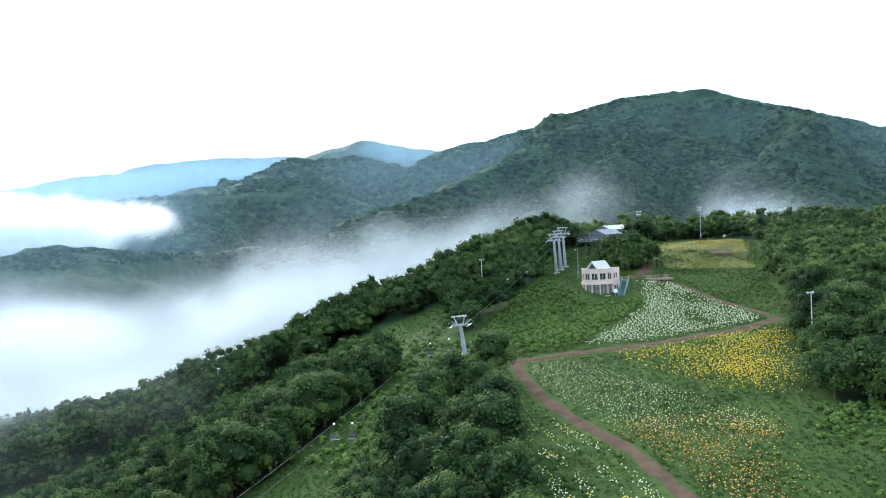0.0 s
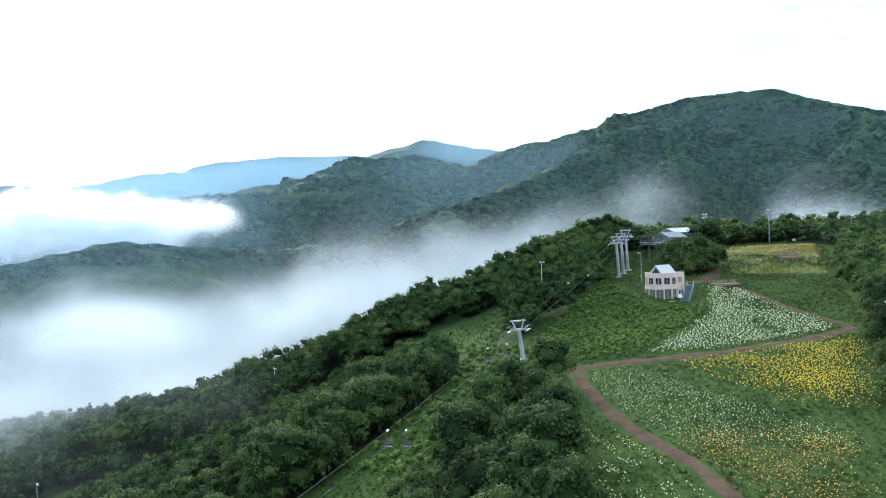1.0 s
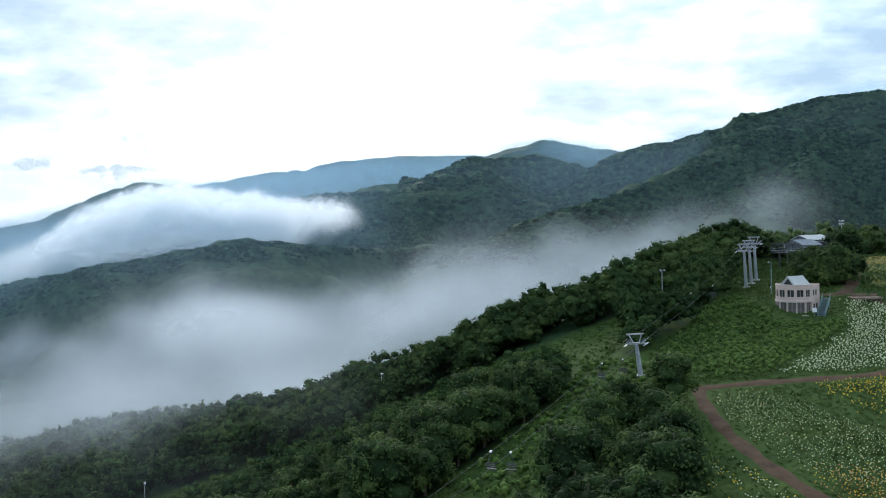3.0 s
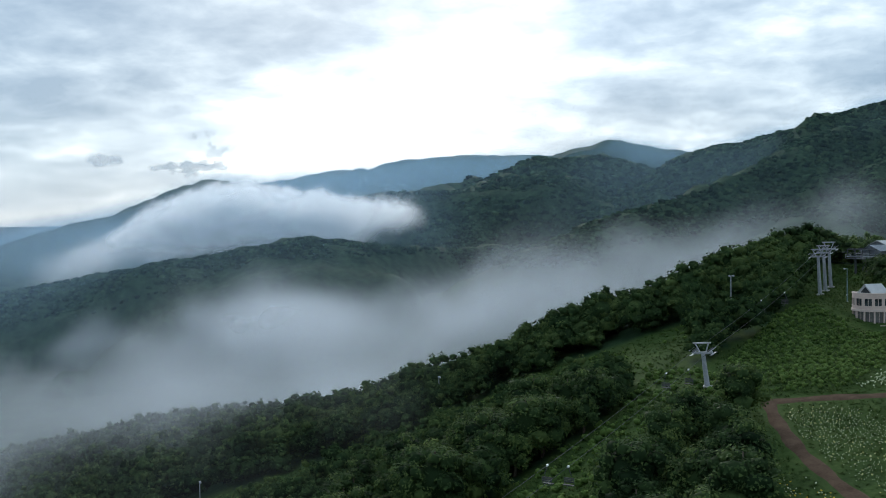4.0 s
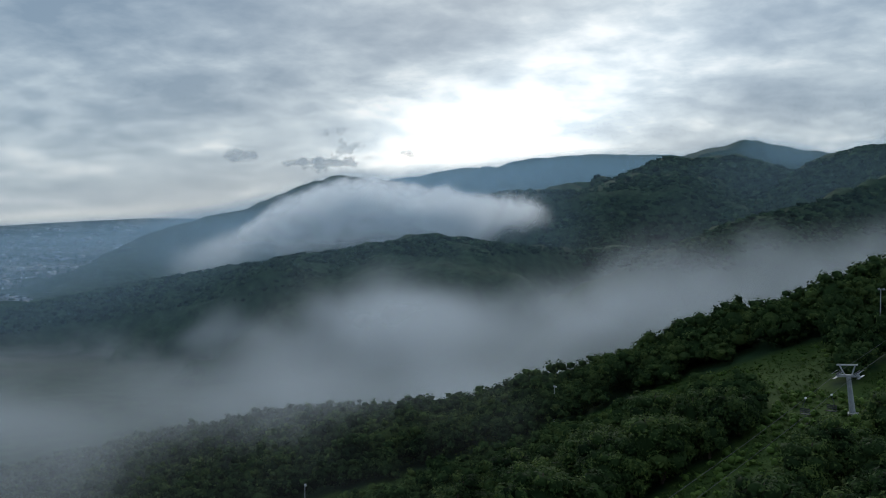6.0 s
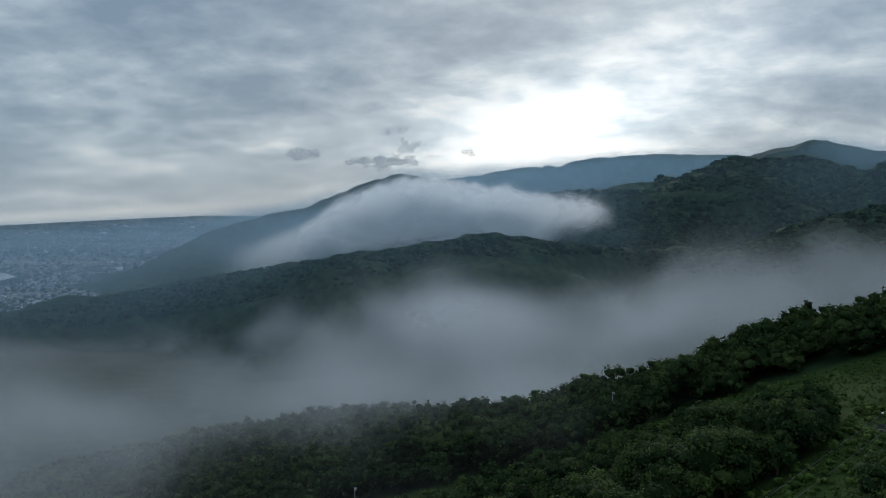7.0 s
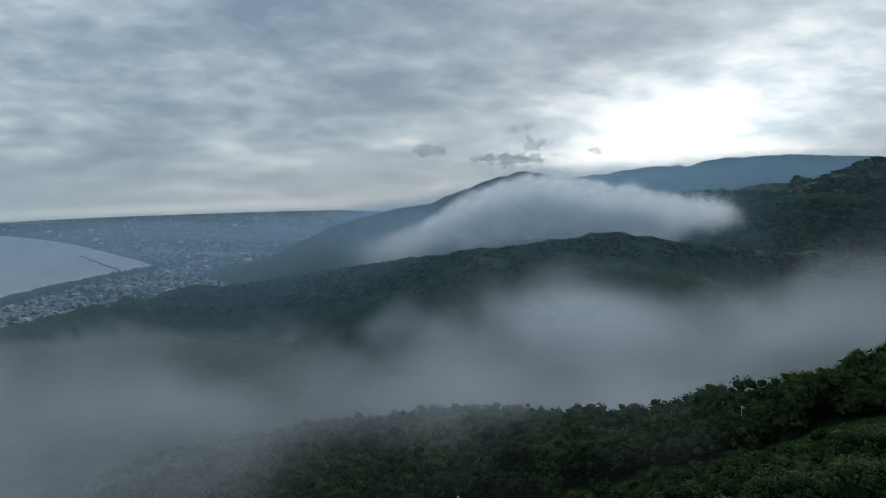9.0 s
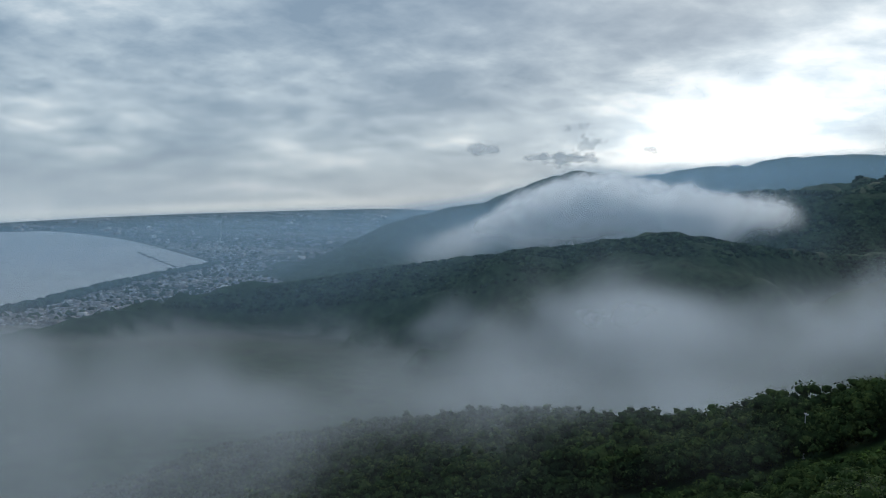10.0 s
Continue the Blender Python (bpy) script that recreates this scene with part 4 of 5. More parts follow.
def lift_tower(x, y, tall, lean=0.0, tip=0.0):
    root = thing("lift_tower", "grey steel chairlift tower with a wide crosshead", "lift tower", pose(x, y, ground_at(x, y), lean, tip, LIFT_TURN), "chairlift towers")
    part("footing", box(B(), -0.9, 0.9, -0.9, 0.9, -0.8, 0.25), M_CONC, root)
    part("column", tube(B(), (0, 0, 0.2), (0, 0, tall - 1.0), 0.52, 0.36, 14), M_STEEL, root)
    part("crossarm", box(B(), -GAUGE - .35, GAUGE + .35, -0.22, 0.22, tall - 1.0, tall - 0.62), M_STEEL, root)
    for s in (-1, 1):
        part("strut", tube(B(), (s * 0.5, 0, tall - .9), (s * 1.3, 0, tall + 1.0), 0.13, sides=6), M_STEEL, root)
        part("lifting_beam", box(B(), min(0, s * 1.75) + .001, max(0, s * 1.75), -0.12, 0.12, tall + .95, tall + 1.2), M_STEEL, root)
        train = part("sheave_train", box(B(), s * GAUGE - .07, s * GAUGE + .07, -1.5, 1.5, tall - .6, tall - .38), M_STEEL, root)
        for k in range(4):
            part("wheel", tube(B(), (s * GAUGE - .09, -1.2 + .8 * k, tall - .3), (s * GAUGE + .09, -1.2 + .8 * k, tall - .3), 0.24, sides=10), M_DARKM, train)
        part("walkway", box(B(), s * (GAUGE + .5) - .2, s * (GAUGE + .5) + .2, -1.5, 1.5, tall - 1.05, tall - .99), M_STEEL, root)
        part("walkway_rail", tube(B(), (s * (GAUGE + .68), -1.5, tall - .1), (s * (GAUGE + .68), 1.5, tall - .1), 0.035, sides=5), M_STEEL, root)
    for s in (-.2, .2):
        part("ladder_rail", tube(B(), (s, -0.62, 0.4), (s, -0.46, tall - 1.1), 0.03, sides=5), M_STEEL, root)
    for k in range(14):
        zz = 0.8 + k * (tall - 2.2) / 13
        part("rung", tube(B(), (-.2, -0.6 + .16 * k / 13, zz), (.2, -0.6 + .16 * k / 13, zz), 0.02, sides=4), M_STEEL, root)
    return root


def rope_height(s):
    """Height of the haul rope at s metres along the lift line from the lower tower."""
    za, zb = ground_at(*LIFT_A) + 7.0, ground_at(*LIFT_B) + 11.2
    span = (LIFT_B - LIFT_A).length
    if s >= 0:
        t = s / span
        return za + (zb - za) * t - 4.2 * t * (1 - t) if t <= 1 else zb + (ground_at(62, 341) + 6.1 - zb) * min(1.0, (s - span) / 34)
    return za + 0.178 * s + 0.0004 * s * s


def rope_point(s, side):
    drift = -0.85 + 0.6 * min(max(s / (LIFT_B - LIFT_A).length, 0.0), 1.0)
    p = LIFT_A + LIFT_DIR * s + LIFT_SIDE * (GAUGE * side + drift)
    return Vector((p.x, p.y, rope_height(s)))


def build_lift():
    lift_tower(LIFT_A.x, LIFT_A.y, 7.4, 6.0, -5.0)
    for k in (-1, 0, 1):
        p = LIFT_B + LIFT_DIR * (6.2 * k)
        lift_tower(p.x, p.y, 11.3 + 0.2 * k, 6.0, -1.2)
    for side in (-1, 1):
        b = B()
        spots = [rope_point(s, side) for s in np.linspace(-170, 131, 62)]
        for p, q in zip(spots[:-1], spots[1:]):
            tube(b, p, q, 0.03, sides=5)
        ob = new("haul_rope", part_mesh("haul_rope", b, M_DARKM))
        tagged(ob, "thin dark steel haul rope of the chairlift", "cable", group="haul ropes")
    model = None
    for s, side in ((43, -1), (51, 1), (-15, -1), (-12, 1), (-60.5, -1), (-60, 1), (-107, -1), (-106, 1)):
        p = rope_point(s, side)
        m = pose(p.x, p.y, p.z, 0, 0, LIFT_TURN + (180 if side < 0 else 0))
        if model is None:
            model = lift_chair(m)
        else:
            copy_thing(model, m)


def lift_chair(m):
    root = thing("lift_chair", "grey double chair hanging from the haul rope", "lift chair", m, "lift chairs")
    part("grip", box(B(), -.1, .1, -.25, .25, -.12, .14), M_LAMPW, root, "white rope grip")
    part("hanger", tube(tube(B(), (0, 0, -.1), (.45, 0, -1.2), .05, sides=6), (.45, 0, -1.2), (.1, .3, -2.5), .04, sides=6), M_DARKM, root)
    part("seat", box(B(), -.75, .75, -.35, .2, -2.62, -2.52), M_SEAT, root)
    for z in (-2.2, -1.95, -1.7):
        part("back_slat", box(B(), -.75, .75, .2, .26, z - .09, z + .09), M_SEAT, root)
    for s in (-.75, .75):
        part("side_frame", tube(tube(B(), (s, .24, -1.6), (s, .24, -2.6), .035, sides=6), (s, .24, -2.6), (s, -.4, -2.6), .035, sides=6), M_DARKM, root)
    part("footrest", tube(tube(B(), (-.5, -.5, -3.0), (.5, -.5, -3.0), .03, sides=5), (0, -.5, -3.0), (0, -.3, -2.6), .03, sides=5), M_DARKM, root)
    return root


def build_station():
    cx, cy = 68.0, 342.0
    root = thing("lift_station", "grey gable-roofed chairlift top station raised on steel legs", "lift station", pose(cx, cy, ground_at(cx, cy) - 0.5, 0, 0, 30))

    def hall(x0, x1, y0, yr, y1, floor, eave, ridge, roof_mat, roof_label):
        """A raised hall with its ridge along x; the front eave at y0, the ridge at yr, the back eave at y1."""
        b = B()
        for xx in (x0, x1):
            b.faces.new([b.verts.new(p) for p in ((xx, y0, floor), (xx, y1, floor), (xx, y1, eave), (xx, yr, ridge), (xx, y0, eave))])
        for yy in (y0, y1):
            b.faces.new([b.verts.new(p) for p in ((x0, yy, floor), (x1, yy, floor), (x1, yy, eave), (x0, yy, eave))])
        body = part("hall", b, M_ROOFD, root, "dark grey sheet-clad hall")
        part("floor_slab", box(B(), x0 - .3, x1 + .3, y0 - .3, y1 + .3, floor - .35, floor - .005), M_DARKM, root)
        for ya, za, yb, zb in ((y0 - .45, eave - .16, yr, ridge), (yr, ridge, y1 + .45, eave - .16)):
            r = B()
            lo = [r.verts.new(p) for p in ((x0 - .4, ya, za + .05), (x1 + .4, ya, za + .05), (x1 + .4, yb, zb + .05), (x0 - .4, yb, zb + .05))]
            hi = [r.verts.new((v.co.x, v.co.y, v.co.z + .14)) for v in lo]
            r.faces.new(lo[::-1]), r.faces.new(hi)
            for i in range(4):
                r.faces.new((lo[i], lo[(i + 1) % 4], hi[(i + 1) % 4], hi[i]))
            roof = part("roof_slope", r, roof_mat, root, roof_label)
            for k in range(9):
                x = x0 - .3 + (x1 - x0 + .6) * k / 8
                part("seam", tube(B(), (x, ya, za + .2), (x, yb, zb + .2), .035, sides=4), roof_mat, roof)
        part("fascia", box(B(), x0 - .41, x1 + .41, y0 - .53, y0 - .455, eave - .3, eave + .08), M_DARKM, root)
        n = 4
        for k in range(n):
            xa, xb = x0 + .4 + (x1 - x0 - .8) * k / n + .12, x0 + .4 + (x1 - x0 - .8) * (k + 1) / n - .12
            part("window", box(B(), xa, xb, y0 - .03, y0 - .004, floor + .5, eave - .75), M_GLASS, body, "dark window band")
        return body

    hall(-3.6, 3.6, -4.6, -0.2, 3.4, 4.9, 6.9, 8.5, M_ROOFD, "grey sheet roof slope")
    hall(8.4, 17.2, 5.6, 10.4, 14.0, 5.6, 8.1, 9.5, M_ROOFW, "pale grey sheet roof slope")
    for x in (-3.2, 0, 3.2):
        for y in (-4.2, 3.0):
            part("pillar", box(B(), x - .28, x + .28, y - .28, y + .28, -1.5, 4.54), M_DARKM, root)
    for x in (9.0, 12.8, 16.6):
        for y in (6.2, 13.4):
            part("pillar", box(B(), x - .28, x + .28, y - .28, y + .28, -1.5, 5.24), M_DARKM, root)
    # open steel frame of the return wheel, on the arriving side
    for y in (-3.4, -0.2, 3.0):
        part("portal_beam", box(B(), -9.4, -3.7, y - .14, y + .14, 7.3, 7.6), M_DARKM, root)
        part("lower_beam", box(B(), -9.4, -3.7, y - .14, y + .14, 5.2, 5.5), M_STEEL, root)
        for x in (-9.2, -6.4):
            part("portal_post", box(B(), x - .13, x + .13, y - .13, y + .13, 5.5, 7.29), M_DARKM, root)
            part("brace", tube(B(), (x, y, 5.6), (x + 2.6, y, 7.3), .08, sides=5), M_DARKM, root)
    for x in (-8.9, -5.2):
        part("cross_beam", box(B(), x - .12, x + .12, -3.3, 2.9, 7.605, 7.8), M_DARKM, root)
        part("frame_leg", box(B(), x - .25, x + .25, -.45, .05, -1.5, 5.195), M_DARKM, root)
    part("platform", box(B(), -9.8, -3.65, -3.8, 3.4, 4.6, 4.85), M_DARKM, root)
    part("bullwheel", tube(B(), (-6.8, -.2, 6.0), (-6.8, -.2, 6.25), 2.1, sides=24), M_DARKM, root)
    part("wheel_shaft", tube(B(), (-6.8, -.2, 4.86), (-6.8, -.2, 7.25), .22, sides=10), M_STEEL, root)
    for y in (-3.75, 3.3):
        part("guard_rail", tube(B(), (-9.7, y, 5.95), (-3.7, y, 5.95), .05, sides=6), M_STEEL, root)
        for x in (-9.6, -7.6, -5.6):
            part("rail_post", tube(B(), (x, y, 4.85), (x, y, 5.95), .045, sides=6), M_STEEL, root)


# ---- floodlight poles ----
def flood_pole(x, y, tall, heads, label, turn=0.0, green=False, k_head=0.55):
    root = thing("floodlight_pole", label, "floodlight", pose(x, y, ground_at(x, y), 0, 0, turn), "floodlight poles")
    mat = M_TEAL if green else M_STEEL
    part("pole", tube(B(), (0, 0, -.6), (0, 0, tall), .15, .09, 10), mat, root)
    part("base_plate", box(B(), -.3, .3, -.3, .3, -.3, .12), M_CONC, root)
    for k in range(heads):
        lvl, s = k // 2, (-1 if k % 2 else 1)
        z = tall - .15 - 1.1 * lvl
        part("bracket", tube(B(), (0, 0, z), (s * .5, -.1, z + .1), .05, sides=6), mat, root)
        lamp = part("lamp_head", tube(B(), (s * .55, .12, z + .1), (s * .55, -.28, z - .02), .26 * k_head, .46 * k_head, 12), M_STEEL, root)
        part("lens", tube(B(), (s * .55, -.285, z - .02), (s * .55, -.33, z - .035), .44 * k_head, sides=12), M_LAMPW, lamp)
    part("junction_box", box(B(), -.18, .18, -.3, -.1, 1.3, 1.9), M_LAMPW, root)


def deck(x, y, w, d, turn, tall):
    root = thing("viewing_deck", "weathered brown timber viewing deck with a low bench rail", "deck", pose(x, y, ground_at(x, y), 0, 0, turn), "viewing decks")
    n = int(w / 0.35)
    for k in range(n):
        x0 = -w / 2 + w * k / n
        part("plank", box(B(), x0, x0 + w / n - .03, -d / 2, d / 2, tall, tall + .07), M_WOOD, root)
    for s in (-1, 1):
        part("beam", box(B(), -w / 2, w / 2, s * d * .4 - .08, s * d * .4 + .08, tall - .22, tall - .003), M_WOOD, root)
        for t in (-.45, -.15, .15, .45):
            part("leg", box(B(), t * w - .09, t * w + .09, s * d * .4 - .085, s * d * .4 + .085, -1.2, tall - .222), M_WOOD, root)
    part("fascia", box(B(), -w / 2, w / 2, -d / 2 - .07, -d / 2 - .004, tall - .42, tall + .06), M_WOOD, root)
    for t in (-.32, 0, .32):
        part("bench_top", box(B(), t * w - .8, t * w + .8, d * .25, d * .25 + .4, tall + .45, tall + .52), M_WOOD, root)
        part("bench_support", box(B(), t * w - .6, t * w + .6, d * .25 + .12, d * .25 + .28, tall + .072, tall + .448), M_WOOD, root)
    for t in (-.3, .05, .36):
        part("bench_back", box(B(), t * w - .75, t * w + .75, d * .25 + .42, d * .25 + .5, tall + .55, tall + .95), M_WOOD, root)
    part("table_top", box(B(), -w * .3, -w * .3 + 1.5, -d * .2, -d * .2 + .8, tall + .66, tall + .73), M_WOOD, root)
    part("table_leg", box(B(), -w * .3 + .6, -w * .3 + .9, -d * .2 + .25, -d * .2 + .55, tall + .072, tall + .658), M_WOOD, root)
    part("rail", box(B(), -w / 2, w / 2, d / 2 - .1, d / 2 - .02, tall + .6, tall + .75), M_WOOD, root)
    for t in (-.48, -.16, .16, .48):
        part("rail_post", box(B(), t * w - .06, t * w + .06, d / 2 - .12, d / 2, tall + .072, tall + .598), M_WOOD, root)


build_house()
build_stair()
build_lift()
build_station()
flood_pole(19.3, 268.4, 11.2, 2, "tall grey pole with two white floodlights on the lift line", 150)
flood_pole(85.0, 362.0, 12.0, 4, "tall grey pole with four white floodlights at the wood's edge", 170, False, 0.85)
flood_pole(109.5, 368.0, 12.0, 4, "tall grey pole with four white floodlights above the top flower bed", 200, False, 0.85)
flood_pole(-56.5, 284.0, 9.8, 2, "grey floodlight pole rising from the trees beside the run", 120)
flood_pole(-113.0, 254.0, 10.2, 2, "grey floodlight pole low on the run in thin mist", 120)
flood_pole(77.8, 190.0, 12.0, 2, "grey floodlight pole rising out of dense treetops", 200)
flood_pole(47.6, 279.5, 8.2, 1, "slender green lamp post behind the house", 180, True)
deck(69.6, 276.0, 7.4, 4.2, 4, 0.65)
deck(99.7, 314.5, 7.0, 3.4, 6, 1.3)


# ---- paths ----
def ribbon(centre, width, seed, lift=0.14):
    c = [Vector(p) for p in centre]
    pts = []
    for a, b in zip(c[:-1], c[1:]):
        n = max(2, int((b - a).length / 1.2))
        pts += [a.lerp(b, k / n) for k in range(n)]
    pts.append(c[-1])
    for _ in range(6):
        pts = [pts[0]] + [(p + 2 * q + r) / 4 for p, q, r in zip(pts[:-2], pts[1:-1], pts[2:])] + [pts[-1]]
    rng = random.Random(seed)
    rows = []
    for k, p in enumerate(pts):
        d = (pts[min(k + 1, len(pts) - 1)] - pts[max(k - 1, 0)]).normalized()
        side = Vector((d.y, -d.x))
        w = width * (1 + 0.16 * math.sin(k * 0.7 + seed) + rng.uniform(-.06, .06)) / 2
        rows.append([p + side * (w * t) for t in (-1, -.5, 0, .5, 1)])
    flat = np.array([[q.x, q.y] for r in rows for q in r])
    z = height(flat[:, 0], flat[:, 1]) + lift
    z = z.reshape(-1, 5)
    z[:, 0] -= 0.2
    z[:, 4] -= 0.2
    z[:, 2] -= 0.04
    return np.c_[flat, z.ravel()], grid_faces(len(rows), 5)


PATHS = {
    "lower": (((36, 108), (33.5, 122), (30.5, 142), (25.6, 158), (21.9, 174), (20.6, 190), (20.4, 202)), 2.7),
    "middle": (((19.0, 200.5), (26, 200.6), (36, 201.4), (47, 203.4), (60, 209), (72, 215.5), (84, 223)), 3.4),
    "upper": (((83.8, 221), (83.0, 229), (78, 242), (75.4, 255), (73.4, 270), (70, 280)), 1.9),
    "top": (((60, 281), (66.5, 283.5), (71.5, 296), (77.5, 318), (82.5, 338), (84, 347)), 4.2),
}
for k, (where, (line, width)) in enumerate(PATHS.items()):
    v, f = ribbon(line, width, k)
    tagged(new("footpath", raw_mesh("footpath", v, f, M_DIRT)), "reddish-brown trodden earth path through the flower fields", "path", kind="structure")


# ---- meadow and flowers ----
def plan_points(poly, gap, seed, jitter=0.5, blur=0.0):
    rng = np.random.RandomState(seed)
    p = np.array(poly, float)
    gx, gy = np.meshgrid(np.arange(p[:, 0].min(), p[:, 0].max(), gap), np.arange(p[:, 1].min(), p[:, 1].max(), gap))
    x = (gx + rng.uniform(-jitter, jitter, gx.shape) * gap).ravel()
    y = (gy + rng.uniform(-jitter, jitter, gx.shape) * gap).ravel()
    ok = inside(poly, x + blur * rng.normal(0, 1, x.shape), y + 1.6 * blur * rng.normal(0, 1, x.shape))
    return x[ok], y[ok], rng


def near_path(x, y, extra=0.3):
    hit = np.zeros(x.shape, bool)
    for line, width in PATHS.values():
        for (ax, ay), (bx, by) in zip(line[:-1], line[1:]):
            dx, dy = bx - ax, by - ay
            t = np.clip(((x - ax) * dx + (y - ay) * dy) / (dx * dx + dy * dy), 0, 1)
            hit |= np.hypot(x - ax - t * dx, y - ay - t * dy) < width / 2 + extra
    return hit


def tuft_shape(seed, blades, spread, tall):
    rng = random.Random(seed)
    vs, fs = [], []
    for k in range(blades):
        a, r = rng.uniform(0, 6.283), rng.uniform(0.0, spread)
        bx, by = r * math.cos(a), r * math.sin(a)
        w, h, lean = rng.uniform(.1, .2) * spread * 1.6, tall * rng.uniform(.35, .8), rng.uniform(.7, 1.5) * spread
        c, s = math.cos(a + 1.57), math.sin(a + 1.57)
        i = len(vs)
        vs += [(bx - c * w, by - s * w, -.05), (bx + c * w, by + s * w, -.05), (bx + math.cos(a) * lean, by + math.sin(a) * lean, h)]
        fs.append((i, i + 1, i + 2))
    return np.array(vs, float), np.array(fs, int)


def flower_shape(seed):
    """One head of blooms: a small uneven knot of petals."""
    rng = random.Random(seed)
    vs = [(0, 0, -0.7), (rng.uniform(-.2, .2), rng.uniform(-.2, .2), 0.75)]
    for k in range(4):
        a = 2 * math.pi * k / 4 + rng.uniform(-.3, .3)
        r = rng.uniform(.75, 1.15)
        vs.append((r * math.cos(a), r * math.sin(a), rng.uniform(-.25, .35)))
    fs = [(0, 2 + (k + 1) % 4, 2 + k) for k in range(4)] + [(1, 2 + k, 2 + (k + 1) % 4) for k in range(4)]
    return np.array(vs, float), np.array(fs, int)


def petal_material(name, a, b):
    m, nt, bsdf = material(name)
    geo = nt.nodes.new("ShaderNodeNewGeometry")
    nt.links.new(ramp(nt, geo.outputs["Random Per Island"], (0.0, a), (1.0, b)), bsdf.inputs["Base Color"])
    bsdf.inputs["Roughness"].default_value = 0.7
    return m


M_WHITE = petal_material("white_petals", (0.47, 0.52, 0.33), (0.71, 0.75, 0.53))
M_YELLOW = petal_material("yellow_petals", (0.55, 0.36, 0.015), (0.80, 0.60, 0.05))
M_CREAM = petal_material("cream_petals", (0.62, 0.58, 0.22), (0.82, 0.76, 0.45))
M_ORANGE = petal_material("orange_petals", (0.50, 0.19, 0.05), (0.70, 0.38, 0.10))
M_ROSE = petal_material("rose_petals", (0.55, 0.20, 0.16), (0.72, 0.40, 0.32))
BLOOMS = [flower_shape(k) for k in range(4)]


def bed(poly, gap, size, mat, label, seed, keep=0.75, patch=9.0, tall=0.5, rows=0.0, edge=0.8):
    x, y, rng = plan_points(poly, gap, seed, 0.5, edge)
    ok = ~near_path(x, y) & (fbm(x, y, patch, 2, seed) + rng.uniform(-.6, .6, len(x)) < keep)
    if rows:
        # planted in rows that follow the path
        line = np.array(PATHS["lower"][0], float)
        off = x - np.interp(y, line[:, 0 + 1], line[:, 0]) + 0.5 * fbm(x, y, 8.0, 2, 7)
        ok &= np.abs(off / rows - np.round(off / rows)) + rng.uniform(0, 0.12, len(x)) < 0.32
    x, y = x[ok], y[ok]
    s = size * rng.uniform(.6, 1.25, len(x))
    z = height(x, y) + tall * rng.uniform(.6, 1.2, len(x))
    ob = new("flower_bed", scatter(BLOOMS, np.c_[x, y, z, s], mat, "flower_bed", seed))
    tagged(ob, label, "flowers", kind="stuff")


WHITE_BED = ((36, 205.5), (44, 217), (57, 241), (63.5, 268), (65, 273.5), (72.5, 272.5), (74.3, 254), (79.5, 230), (80.5, 224), (72, 219.5), (52, 209))
YELLOW_BED = ((41, 198.5), (52, 202), (66, 209), (80, 217), (76, 200), (68, 178), (61, 163), (52, 166), (45, 184))
GREEN_BED = ((22, 197), (33, 195), (43, 172), (50, 158), (56, 152), (52, 145), (36, 148), (28.5, 158), (24, 174))
ORANGE_BED = ((29, 156), (40, 152), (56, 150), (50, 132), (45, 118), (39, 116), (35, 132), (33, 144))
TOP_BED = ((88, 352), (119, 350), (116, 336), (101, 288), (76, 292), (80, 312), (86, 336))
LOW_BED = ((17, 166), (21, 160), (28, 142), (31, 124), (30, 108), (15, 108), (16, 140))
bed(WHITE_BED, 0.66, 0.178, M_WHITE, "white lilies in dense bloom on the slope", 101, 0.75, 6.0)
bed(YELLOW_BED, 0.58, 0.15, M_YELLOW, "golden yellow lilies blooming in a broad bed", 102, 0.15, 12.0, 0.5, 0.0, 1.6)
bed(((64, 208), (80, 217), (76, 200), (68, 178), (61, 163), (56, 172)), 0.66, 0.155, M_YELLOW, "golden yellow lilies standing close along the wood", 113, 0.5, 12.0, 0.5, 0.0, 2.2)
bed(GREEN_BED, 0.75, 0.095, M_WHITE, "scattered small white blooms among green stems", 103, 0.35)
bed(GREEN_BED, 1.6, 0.15, M_CREAM, "scattered cream blooms among green stems", 104, 0.2)
bed(ORANGE_BED, 0.58, 0.12, M_ORANGE, "orange lilies blooming between green stems", 105, 0.12, 7.0, 0.5, 0.0, 2.2)
bed(ORANGE_BED, 0.85, 0.13, M_YELLOW, "yellow lilies mixed through the orange bed", 106, 0.0, 7.0, 0.5, 0.0, 2.2)
bed(ORANGE_BED, 1.3, 0.13, M_ROSE, "pale rose lilies mixed through the orange bed", 107, 0.0, 7.0, 0.5, 0.0, 2.2)
bed(TOP_BED, 0.85, 0.14, M_CREAM, "cream yellow lilies in the top bed", 108, 0.2)
bed(TOP_BED, 1.0, 0.145, M_YELLOW, "yellow lilies in the top bed", 109, 0.15)
bed(((88, 352), (119, 350), (114, 330), (84, 330)), 1.1, 0.18, M_ORANGE, "soft orange lilies along the top of the field", 112, 0.15)
bed(LOW_BED, 0.62, 0.15, M_WHITE, "white lilies in loose rows below the path", 110, 0.3, 6.0, 0.5, 3.4)
bed(LOW_BED, 0.8, 0.17, M_YELLOW, "yellow lilies in loose rows below the path", 111, -0.1, 6.0, 0.5, 3.4)


